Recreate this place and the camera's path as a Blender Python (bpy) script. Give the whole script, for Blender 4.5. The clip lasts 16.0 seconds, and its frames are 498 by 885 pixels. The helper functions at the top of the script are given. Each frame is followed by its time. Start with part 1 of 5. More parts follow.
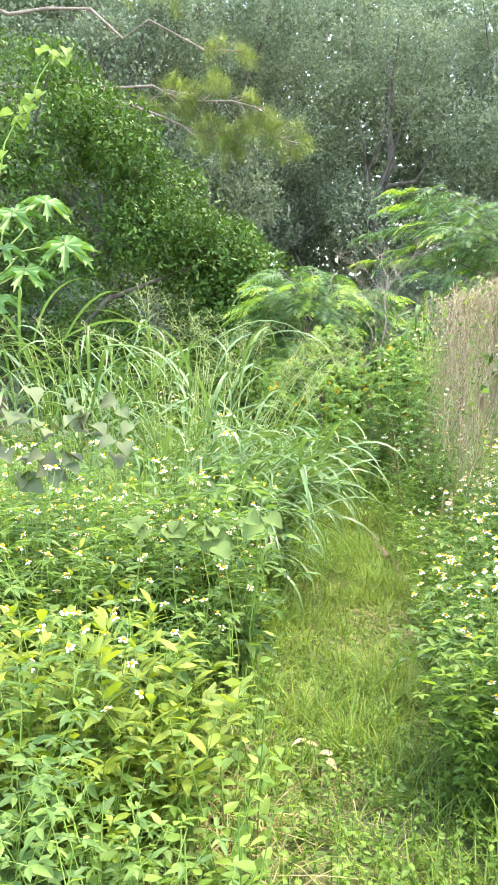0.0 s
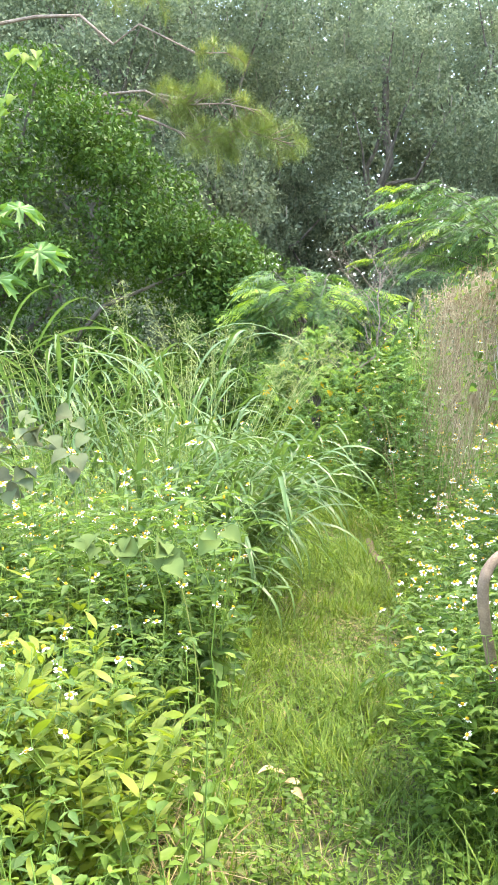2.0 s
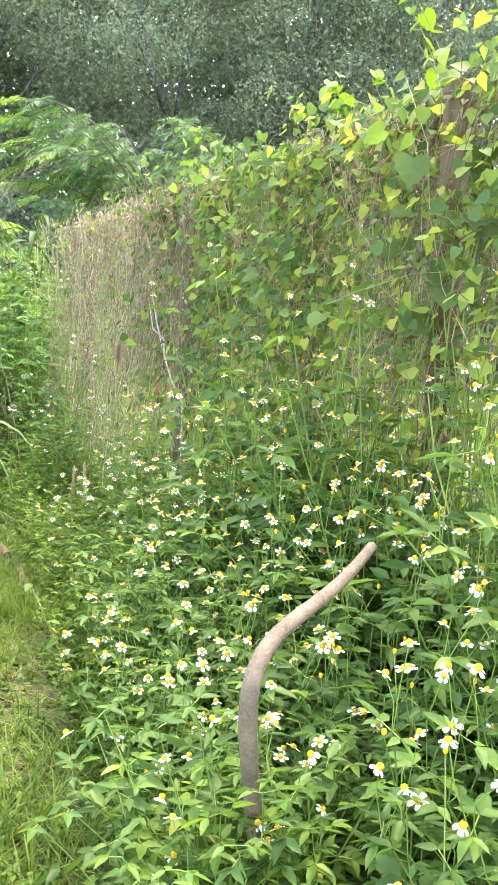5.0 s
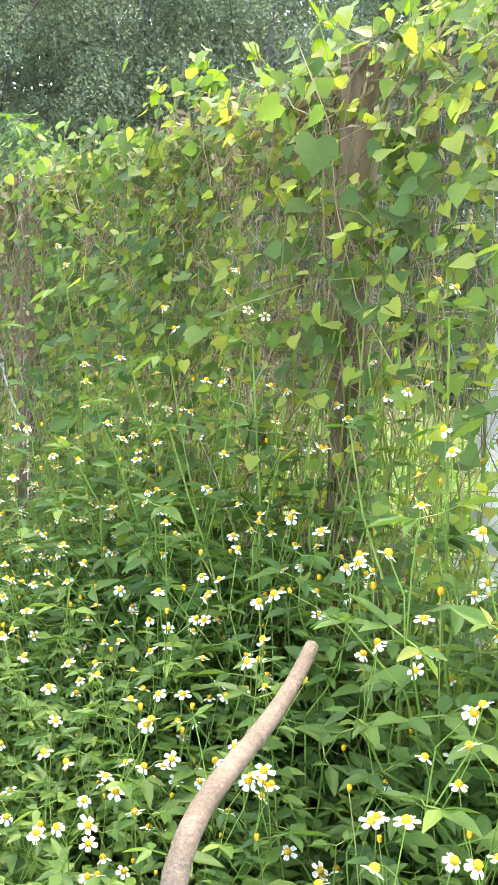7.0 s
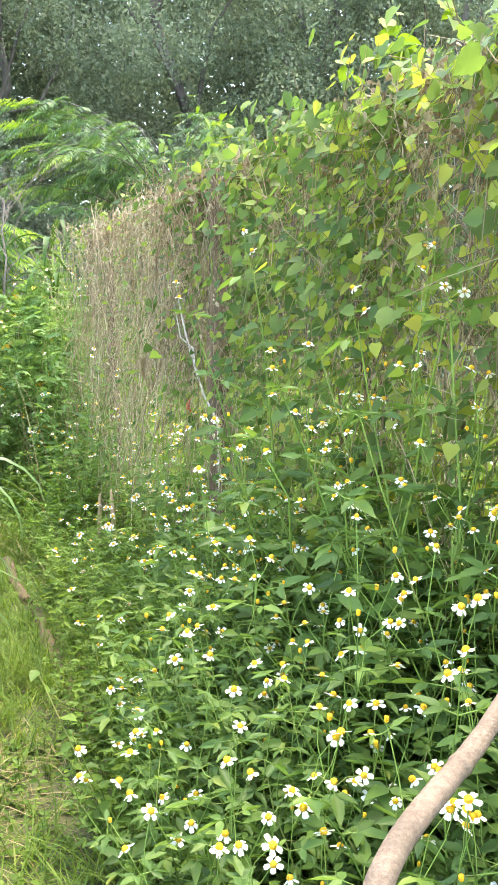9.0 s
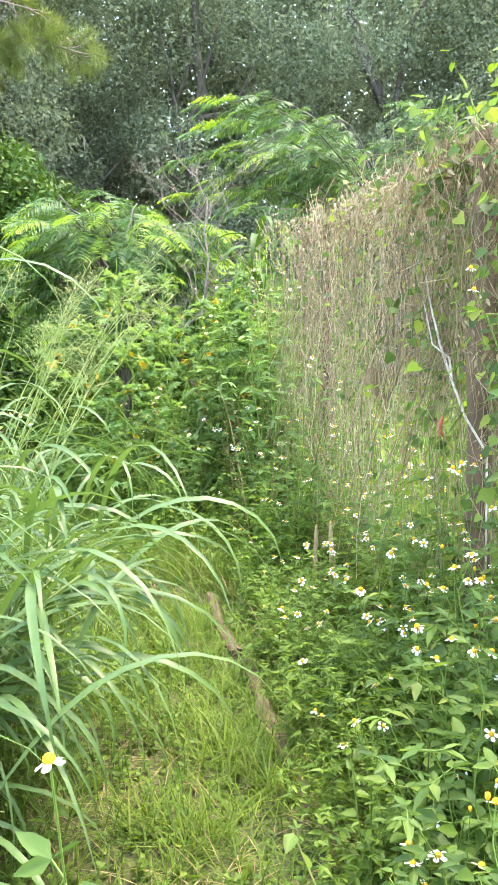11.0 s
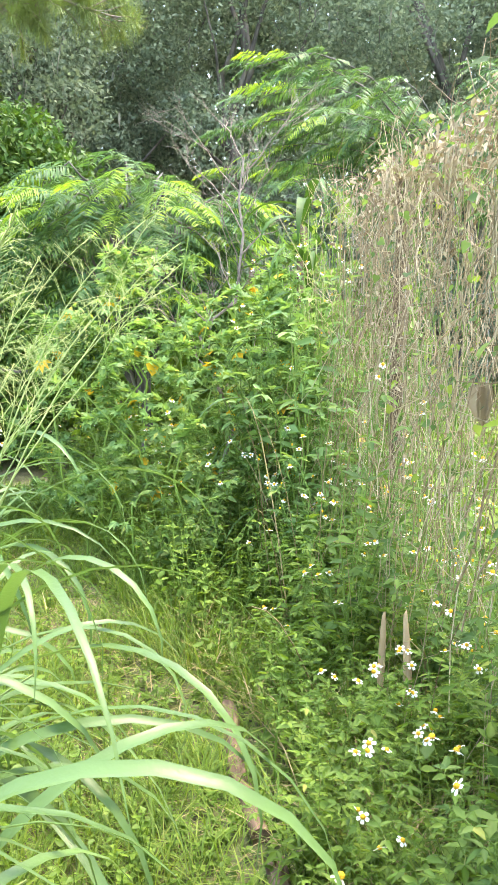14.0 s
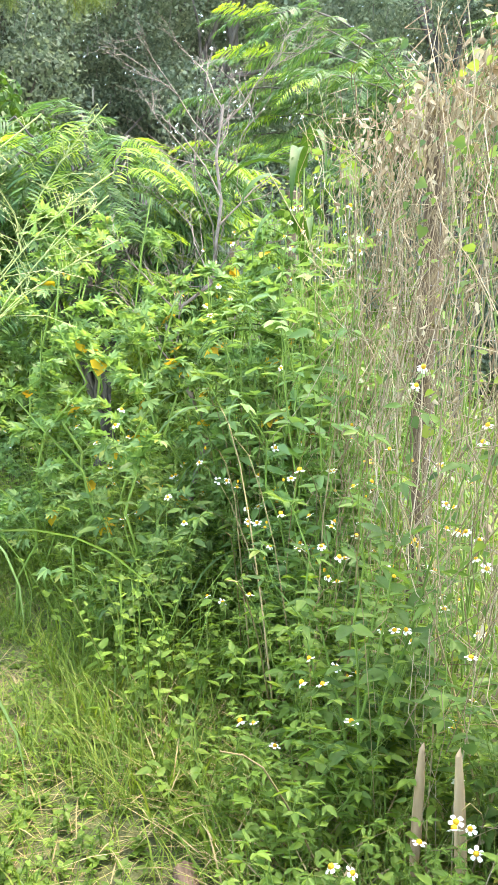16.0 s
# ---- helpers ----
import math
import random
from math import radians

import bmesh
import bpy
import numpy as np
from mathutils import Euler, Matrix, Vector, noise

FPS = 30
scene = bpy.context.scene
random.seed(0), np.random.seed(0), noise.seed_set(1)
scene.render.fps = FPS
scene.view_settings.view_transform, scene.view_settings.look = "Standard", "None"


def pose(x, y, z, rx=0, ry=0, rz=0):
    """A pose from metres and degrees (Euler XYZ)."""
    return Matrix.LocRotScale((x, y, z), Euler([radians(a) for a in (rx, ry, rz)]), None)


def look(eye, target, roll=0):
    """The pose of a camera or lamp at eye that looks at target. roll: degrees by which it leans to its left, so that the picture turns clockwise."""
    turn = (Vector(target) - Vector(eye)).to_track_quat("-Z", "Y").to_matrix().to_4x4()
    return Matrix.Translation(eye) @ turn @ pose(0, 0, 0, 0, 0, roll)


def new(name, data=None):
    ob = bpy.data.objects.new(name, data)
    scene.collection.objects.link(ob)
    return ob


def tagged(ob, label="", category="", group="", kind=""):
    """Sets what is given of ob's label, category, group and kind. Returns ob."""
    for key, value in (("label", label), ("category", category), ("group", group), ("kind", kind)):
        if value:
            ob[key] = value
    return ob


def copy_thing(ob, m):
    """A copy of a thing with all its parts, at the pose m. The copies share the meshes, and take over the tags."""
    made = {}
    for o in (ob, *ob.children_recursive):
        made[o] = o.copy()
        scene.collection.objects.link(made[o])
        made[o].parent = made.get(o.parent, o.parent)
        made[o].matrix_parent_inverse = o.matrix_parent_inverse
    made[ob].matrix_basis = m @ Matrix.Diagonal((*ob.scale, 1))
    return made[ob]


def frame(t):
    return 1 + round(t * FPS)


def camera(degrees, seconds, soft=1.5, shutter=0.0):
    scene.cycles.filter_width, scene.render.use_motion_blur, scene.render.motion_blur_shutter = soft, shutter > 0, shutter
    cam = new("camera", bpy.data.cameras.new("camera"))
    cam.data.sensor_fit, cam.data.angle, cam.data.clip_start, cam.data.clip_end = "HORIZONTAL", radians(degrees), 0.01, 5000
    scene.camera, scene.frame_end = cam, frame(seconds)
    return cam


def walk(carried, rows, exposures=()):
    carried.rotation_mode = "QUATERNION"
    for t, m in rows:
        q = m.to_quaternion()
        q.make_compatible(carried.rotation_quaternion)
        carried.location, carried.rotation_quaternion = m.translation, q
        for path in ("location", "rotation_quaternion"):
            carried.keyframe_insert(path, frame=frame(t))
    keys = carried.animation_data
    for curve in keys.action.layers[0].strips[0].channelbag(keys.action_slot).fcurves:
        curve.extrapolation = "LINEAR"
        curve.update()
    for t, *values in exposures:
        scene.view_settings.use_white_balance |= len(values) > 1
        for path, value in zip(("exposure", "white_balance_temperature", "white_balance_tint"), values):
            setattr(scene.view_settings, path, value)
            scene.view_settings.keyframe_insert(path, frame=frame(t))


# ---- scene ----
cam = camera(29.7, 16.0)
KELVIN, TINT = 8050, 12
METRES, EYE, TILT, LEAN, TURN = 6.0, 1.4, -4.5, -2.3, 0.0
ROWS = [
    (0.0, 0.0, 0.0, 0.0, -0.0, 0.0, 0.0),
    (0.5, 0.0039, 0.0079, 0.0014, 1.15, 0.13, 0.8),
    (1.0, 0.0158, 0.0133, 0.0023, 1.24, 0.58, 1.23),
    (1.5, 0.0283, 0.0221, 0.0032, 1.3, 0.66, 1.53),
    (2.0, 0.0335, 0.0331, 0.0028, 0.79, 0.24, 1.64),
    (2.5, 0.025, 0.0625, 0.0023, -3.39, -0.81, 2.03),
    (3.0, 0.0143, 0.0895, 0.0092, -11.33, -1.51, 2.22),
    (3.5, 0.0149, 0.1271, 0.0106, -15.13, -2.0, 1.44),
    (6.0, 0.0479, 0.3183, 0.0334, -28.9, -5.05, 1.99),
    (6.5, 0.0497, 0.3351, 0.0353, -31.47, -4.78, 2.27),
    (7.0, 0.0606, 0.3437, 0.0366, -33.08, -4.11, 2.61),
    (7.5, 0.0687, 0.3487, 0.0358, -34.16, -3.93, 2.86),
    (8.0, 0.0712, 0.3533, 0.0349, -33.74, -4.12, 2.97),
    (8.5, 0.0705, 0.3583, 0.034, -28.3, -4.06, 3.39),
    (9.0, 0.0727, 0.3647, 0.0329, -21.37, -3.81, 3.81),
    (9.5, 0.0719, 0.377, 0.0323, -16.62, -3.7, 4.02),
    (10.0, 0.0658, 0.4149, 0.0356, -14.79, -3.11, 3.88),
    (12.5, 0.1024, 0.6348, 0.0519, -5.19, -2.63, 2.83),
    (13.0, 0.1156, 0.6739, 0.053, -5.15, -2.55, 2.76),
    (13.5, 0.1168, 0.7255, 0.0572, -6.02, -2.6, 2.64),
    (14.0, 0.1214, 0.7626, 0.0601, -7.68, -2.83, 2.4),
    (14.5, 0.1345, 0.8083, 0.0633, -8.12, -2.9, 1.99),
    (15.0, 0.1415, 0.8491, 0.0639, -8.62, -2.86, 1.84),
    (15.5, 0.1453, 0.9013, 0.0688, -9.23, -2.97, 1.89),
    (16.0, 0.1514, 0.9526, 0.0681, -8.77, -3.12, 1.72),
]
walk(cam, [(t, pose(0, 0, EYE, TILT, LEAN, TURN) @ pose(METRES * x, METRES * y, METRES * z, 90 + pitch, roll, yaw)) for t, x, y, z, yaw, pitch, roll in ROWS],
     exposures=[(t, stops, KELVIN, TINT) for t, stops in ((0.0, 3.75), (2.5, 3.65), (3.5, 3.68), (6.0, 3.7), (7.0, 3.6), (8.0, 3.45), (9.0, 3.6), (10.0, 3.75), (12.5, 3.72), (14.5, 3.77), (16.0, 3.8))])

# ---- light ----
SUN_YAW, SUN_UP = -62.0, 70.0
world = bpy.data.worlds.new("sky")
scene.world = world
world.use_nodes = True
wn = world.node_tree.nodes
sky = wn.new("ShaderNodeTexSky")
sky.sky_type = "NISHITA"
sky.sun_disc = False
sky.sun_elevation = radians(SUN_UP)
sky.sun_rotation = radians(-SUN_YAW)
sky.air_density, sky.dust_density = 1.0, 1.2
wn["Background"].inputs["Strength"].default_value = 0.15
world.node_tree.links.new(sky.outputs["Color"], wn["Background"].inputs["Color"])
sun = new("sun", bpy.data.lights.new("sun", "SUN"))
sun.data.energy, sun.data.angle, sun.data.color = 0.66, radians(14.0), (1.0, 0.95, 0.86)
sun_way = Vector((math.sin(radians(-SUN_YAW)) * math.cos(radians(SUN_UP)), math.cos(radians(-SUN_YAW)) * math.cos(radians(SUN_UP)), math.sin(radians(SUN_UP))))
sun.matrix_world = look(sun_way * 40, (0, 0, 0))


# ---- materials ----
def shader(name):
    m = bpy.data.materials.new(name)
    m.use_nodes = True
    nt = m.node_tree
    return m, nt, nt.nodes["Principled BSDF"], nt.nodes["Material Output"]


def ramp(nt, source, stops):
    r = nt.nodes.new("ShaderNodeValToRGB")
    e = r.color_ramp.elements
    while len(e) < len(stops):
        e.new(0.5)
    for el, (at, c) in zip(e, stops):
        el.position, el.color = at, (*c, 1)
    nt.links.new(source, r.inputs["Fac"])
    return r.outputs["Color"]


def grain(nt, scale, detail=3.0, coords="Object", stretch=(1, 1, 1)):
    tc = nt.nodes.new("ShaderNodeTexCoord")
    mp = nt.nodes.new("ShaderNodeMapping")
    mp.inputs["Scale"].default_value = stretch
    n = nt.nodes.new("ShaderNodeTexNoise")
    n.inputs["Scale"].default_value, n.inputs["Detail"].default_value = scale, detail
    nt.links.new(tc.outputs[coords], mp.inputs["Vector"])
    nt.links.new(mp.outputs["Vector"], n.inputs["Vector"])
    return n.outputs["Fac"]


def mixed(nt, a, b, fac, mode="MIX"):
    m = nt.nodes.new("ShaderNodeMix")
    m.data_type, m.blend_type = "RGBA", mode
    for sock, v in ((m.inputs[0], fac), (m.inputs[6], a), (m.inputs[7], b)):
        if isinstance(v, (int, float)):
            sock.default_value = v
        elif isinstance(v, tuple):
            sock.default_value = (*v, 1)
        else:
            nt.links.new(v, sock)
    return m.outputs[2]


def relief(nt, bsdf, height, strength, distance=0.01):
    b = nt.nodes.new("ShaderNodeBump")
    b.inputs["Strength"].default_value, b.inputs["Distance"].default_value = strength, distance
    nt.links.new(height, b.inputs["Height"])
    nt.links.new(b.outputs["Normal"], bsdf.inputs["Normal"])


def leafy(name, stops, rough=0.45, through_light=0.35, glow=(1.25, 1.25, 0.6), patch=6.0, shine=0.2):
    """A leaf surface: every leaf takes its own shade from the stops, mottled, and lets some light through."""
    m, nt, b, out = shader(name)
    g = nt.nodes.new("ShaderNodeNewGeometry")
    oi = nt.nodes.new("ShaderNodeObjectInfo")
    add = nt.nodes.new("ShaderNodeMath")
    add.operation = "MULTIPLY_ADD"
    add.inputs[1].default_value = 0.25
    nt.links.new(oi.outputs["Random"], add.inputs[0])
    mul = nt.nodes.new("ShaderNodeMath")
    mul.operation = "MULTIPLY"
    mul.inputs[1].default_value = 0.75
    nt.links.new(g.outputs["Random Per Island"], mul.inputs[0])
    nt.links.new(mul.outputs[0], add.inputs[2])
    c = ramp(nt, add.outputs[0], stops)
    n = grain(nt, patch, 4.0)
    shade = ramp(nt, n, [(0.3, (0.72, 0.74, 0.7)), (0.7, (1.2, 1.18, 1.1))])
    c = mixed(nt, c, shade, 1.0, "MULTIPLY")
    nt.links.new(c, b.inputs["Base Color"])
    b.inputs["Roughness"].default_value = rough
    b.inputs["Specular IOR Level"].default_value = shine
    fine = grain(nt, 140.0, 2.0)
    relief(nt, b, fine, 0.25, 0.002)
    if through_light:
        tr = nt.nodes.new("ShaderNodeBsdfTranslucent")
        nt.links.new(mixed(nt, c, glow, 1.0, "MULTIPLY"), tr.inputs["Color"])
        ms = nt.nodes.new("ShaderNodeMixShader")
        ms.inputs[0].default_value = through_light
        nt.links.new(b.outputs[0], ms.inputs[1])
        nt.links.new(tr.outputs[0], ms.inputs[2])
        nt.links.new(ms.outputs[0], out.inputs["Surface"])
    return m


def rough_stuff(name, stops, scale=20.0, rough=0.85, stretch=(1, 1, 1), bump=0.5, specular=0.25):
    m, nt, b, out = shader(name)
    n = grain(nt, scale, 5.0, stretch=stretch)
    c = ramp(nt, n, stops)
    big = ramp(nt, grain(nt, scale * 0.12, 2.0), [(0.3, (0.75, 0.76, 0.74)), (0.7, (1.2, 1.18, 1.15))])
    nt.links.new(mixed(nt, c, big, 1.0, "MULTIPLY"), b.inputs["Base Color"])
    b.inputs["Roughness"].default_value = rough
    b.inputs["Specular IOR Level"].default_value = specular
    relief(nt, b, n, bump)
    return m


WEED_LEAF = leafy("weed_leaf", [(0.0, (0.062, 0.123, 0.038)), (0.55, (0.105, 0.193, 0.050)), (0.88, (0.168, 0.263, 0.062)), (1.0, (0.314, 0.325, 0.084))], through_light=0.45, glow=(1.15, 1.2, 0.7))
TALL_LEAF = leafy("tall_leaf", [(0.0, (0.103, 0.201, 0.075)), (0.55, (0.172, 0.299, 0.109)), (0.9, (0.241, 0.368, 0.132)), (1.0, (0.391, 0.380, 0.092))], through_light=0.45)
LOW_LEAF = leafy("low_leaf", [(0.0, (0.073, 0.135, 0.028)), (0.5, (0.123, 0.220, 0.040)), (0.9, (0.193, 0.292, 0.055)), (1.0, (0.361, 0.307, 0.090))], through_light=0.45)
# yellower green; on the fence vines' tops it puts backlight into the colour
BRIGHT_LEAF = leafy("bright_leaf", [(0.0, (0.11, 0.205, 0.03)), (1.0, (0.20, 0.285, 0.04))], through_light=0.45, glow=(1.1, 1.2, 0.5))
GREY_LEAF = leafy("grey_leaf", [(0.0, (0.055, 0.075, 0.04)), (0.5, (0.10, 0.13, 0.065)), (0.75, (0.085, 0.09, 0.06)), (1.0, (0.095, 0.065, 0.065))], rough=0.85, through_light=0.15)
GRASS_BLADE = leafy("grass_blade", [(0.0, (0.065, 0.14, 0.042)), (0.6, (0.12, 0.205, 0.078)), (0.93, (0.18, 0.275, 0.125)), (1.0, (0.42, 0.36, 0.18))], rough=0.38, through_light=0.3, patch=3.0, shine=0.3)
TURF = leafy("turf", [(0.0, (0.064, 0.129, 0.025)), (0.55, (0.124, 0.212, 0.037)), (0.88, (0.207, 0.281, 0.057)), (1.0, (0.386, 0.331, 0.166))], rough=0.55, patch=2.0)
STRAW = leafy("straw", [(0.0, (0.16, 0.12, 0.06)), (0.5, (0.27, 0.215, 0.11)), (1.0, (0.38, 0.32, 0.18))], rough=0.8, through_light=0.15, glow=(1, 1, 0.8))
DEAD_VINE = leafy("dead_vine", [(0.0, (0.11, 0.075, 0.05)), (0.45, (0.27, 0.20, 0.13)), (0.8, (0.38, 0.31, 0.215)), (1.0, (0.48, 0.41, 0.295))], rough=0.85, through_light=0.12, glow=(1, 0.95, 0.8))
DRY_LEAF = leafy("dry_leaf", [(0.0, (0.30, 0.18, 0.08)), (0.6, (0.50, 0.36, 0.20)), (1.0, (0.66, 0.56, 0.40))], rough=0.8, through_light=0.15, glow=(1, 0.95, 0.8))
ORANGE_LEAF = leafy("orange_leaf", [(0.0, (0.62, 0.32, 0.03)), (1.0, (0.75, 0.52, 0.05))], through_light=0.35, glow=(1, 1, 0.8))
VINE_LEAF = leafy("vine_leaf", [(0.0, (0.053, 0.106, 0.038)), (0.4, (0.112, 0.189, 0.059)), (0.65, (0.201, 0.283, 0.071)), (0.9, (0.342, 0.366, 0.071)), (1.0, (0.401, 0.248, 0.118))], through_light=0.55, glow=(1.15, 1.2, 0.7))
VINE_DULL = leafy("vine_dull", [(0.0, (0.07, 0.12, 0.036)), (1.0, (0.125, 0.175, 0.06))], shine=0.1, rough=0.85, through_light=0.2)
LAUREL = leafy("laurel", [(0.0, (0.030, 0.072, 0.017)), (0.6, (0.055, 0.123, 0.024)), (0.92, (0.111, 0.196, 0.038)), (1.0, (0.238, 0.306, 0.051))], rough=0.55, through_light=0.25)
OAK = leafy("oak", [(0.0, (0.090, 0.128, 0.090)), (0.6, (0.171, 0.218, 0.152)), (1.0, (0.275, 0.328, 0.233))], rough=0.75, through_light=0.45, glow=(0.9, 1.0, 0.85), patch=1.5)
FERNY = leafy("ferny", [(0.0, (0.047, 0.112, 0.052)), (0.6, (0.082, 0.172, 0.069)), (0.9, (0.129, 0.228, 0.073)), (1.0, (0.224, 0.318, 0.069))], rough=0.5, through_light=0.4)
FERNY_NEW = leafy("ferny_new", [(0.0, (0.16, 0.30, 0.05)), (1.0, (0.27, 0.39, 0.06))], rough=0.5, through_light=0.45)
NEEDLE = leafy("needle", [(0.0, (0.11, 0.18, 0.06)), (0.7, (0.20, 0.27, 0.085)), (1.0, (0.31, 0.30, 0.11))], rough=0.45, through_light=0.2)
PAPAYA = leafy("papaya", [(0.0, (0.08, 0.175, 0.05)), (1.0, (0.135, 0.26, 0.075))], rough=0.4, through_light=0.35)
MOSS = leafy("moss", [(0.0, (0.13, 0.135, 0.11)), (1.0, (0.24, 0.24, 0.20))], rough=0.9, through_light=0.2, glow=(1, 1, 1))
FRESH_LEAF = leafy("fresh_leaf", [(0.0, (0.12, 0.195, 0.03)), (1.0, (0.215, 0.27, 0.04))], through_light=0.45, glow=(1.15, 1.15, 0.5))
STALK = leafy("stalk", [(0.0, (0.10, 0.19, 0.04)), (0.7, (0.18, 0.28, 0.06)), (1.0, (0.26, 0.24, 0.09))], through_light=0.0)
CULM = leafy("culm", [(0.0, (0.22, 0.30, 0.10)), (0.7, (0.32, 0.38, 0.14)), (1.0, (0.48, 0.42, 0.22))], through_light=0.0)
PETAL = leafy("petal", [(0.0, (0.80, 0.80, 0.76)), (1.0, (0.86, 0.86, 0.84))], rough=0.6, through_light=0.25, glow=(1, 1, 1))
DISC = rough_stuff("disc", [(0.3, (0.60, 0.30, 0.02)), (0.7, (0.85, 0.52, 0.03))], 400.0, 0.7)
BARK = rough_stuff("bark", [(0.3, (0.06, 0.055, 0.05)), (0.7, (0.17, 0.155, 0.14))], 9.0, stretch=(1, 1, 0.25), bump=0.9)
GREY_TWIG = rough_stuff("grey_twig", [(0.3, (0.13, 0.10, 0.085)), (0.7, (0.28, 0.23, 0.20))], 30.0)
POST_WOOD = rough_stuff("post_wood", [(0.25, (0.075, 0.052, 0.036)), (0.75, (0.21, 0.145, 0.095))], 30.0, stretch=(1, 1, 0.06), bump=0.8)
BOARD_WOOD = rough_stuff("board_wood", [(0.25, (0.10, 0.065, 0.045)), (0.6, (0.20, 0.13, 0.09)), (0.8, (0.29, 0.20, 0.14))], 60.0, stretch=(1, 0.12, 1), bump=1.0)
PALE_WOOD = rough_stuff("pale_wood", [(0.3, (0.15, 0.108, 0.078)), (0.5, (0.175, 0.128, 0.093)), (0.72, (0.21, 0.158, 0.116))], 160.0, bump=0.35)
STAKE_WOOD = rough_stuff("stake_wood", [(0.3, (0.25, 0.16, 0.09)), (0.7, (0.48, 0.34, 0.20))], 40.0, stretch=(1, 1, 0.1), bump=0.8)
WHITE_BARK = rough_stuff("white_bark", [(0.3, (0.34, 0.30, 0.25)), (0.7, (0.55, 0.51, 0.45))], 30.0)
WIRE = rough_stuff("wire", [(0.3, (0.20, 0.17, 0.15)), (0.7, (0.36, 0.34, 0.32))], 60.0, rough=0.55, specular=0.5)
WHITE_SHEET = rough_stuff("white_sheet", [(0.3, (0.52, 0.53, 0.53)), (0.7, (0.66, 0.66, 0.66))], 8.0, rough=0.4)
RED_PAINT = rough_stuff("red_paint", [(0.3, (0.40, 0.08, 0.05)), (0.7, (0.52, 0.15, 0.09))], 40.0, rough=0.5)


def soil():
    m, nt, b, out = shader("soil")
    big = grain(nt, 0.9, 4.0)
    c = ramp(nt, big, [(0.35, (0.06, 0.085, 0.025)), (0.6, (0.10, 0.10, 0.045)), (0.75, (0.15, 0.11, 0.065))])
    fine = grain(nt, 45.0, 6.0)
    c = mixed(nt, c, ramp(nt, fine, [(0.3, (0.5, 0.5, 0.45)), (0.7, (1.4, 1.35, 1.2))]), 1.0, "MULTIPLY")
    nt.links.new(c, b.inputs["Base Color"])
    b.inputs["Roughness"].default_value = 0.95
    relief(nt, b, fine, 0.8, 0.02)
    return m


SOIL = soil()
UP = np.array((0.0, 0.0, 1.0))


# ---- mesh building ----
def unit(a):
    return a / np.maximum(np.linalg.norm(a, axis=-1, keepdims=True), 1e-9)


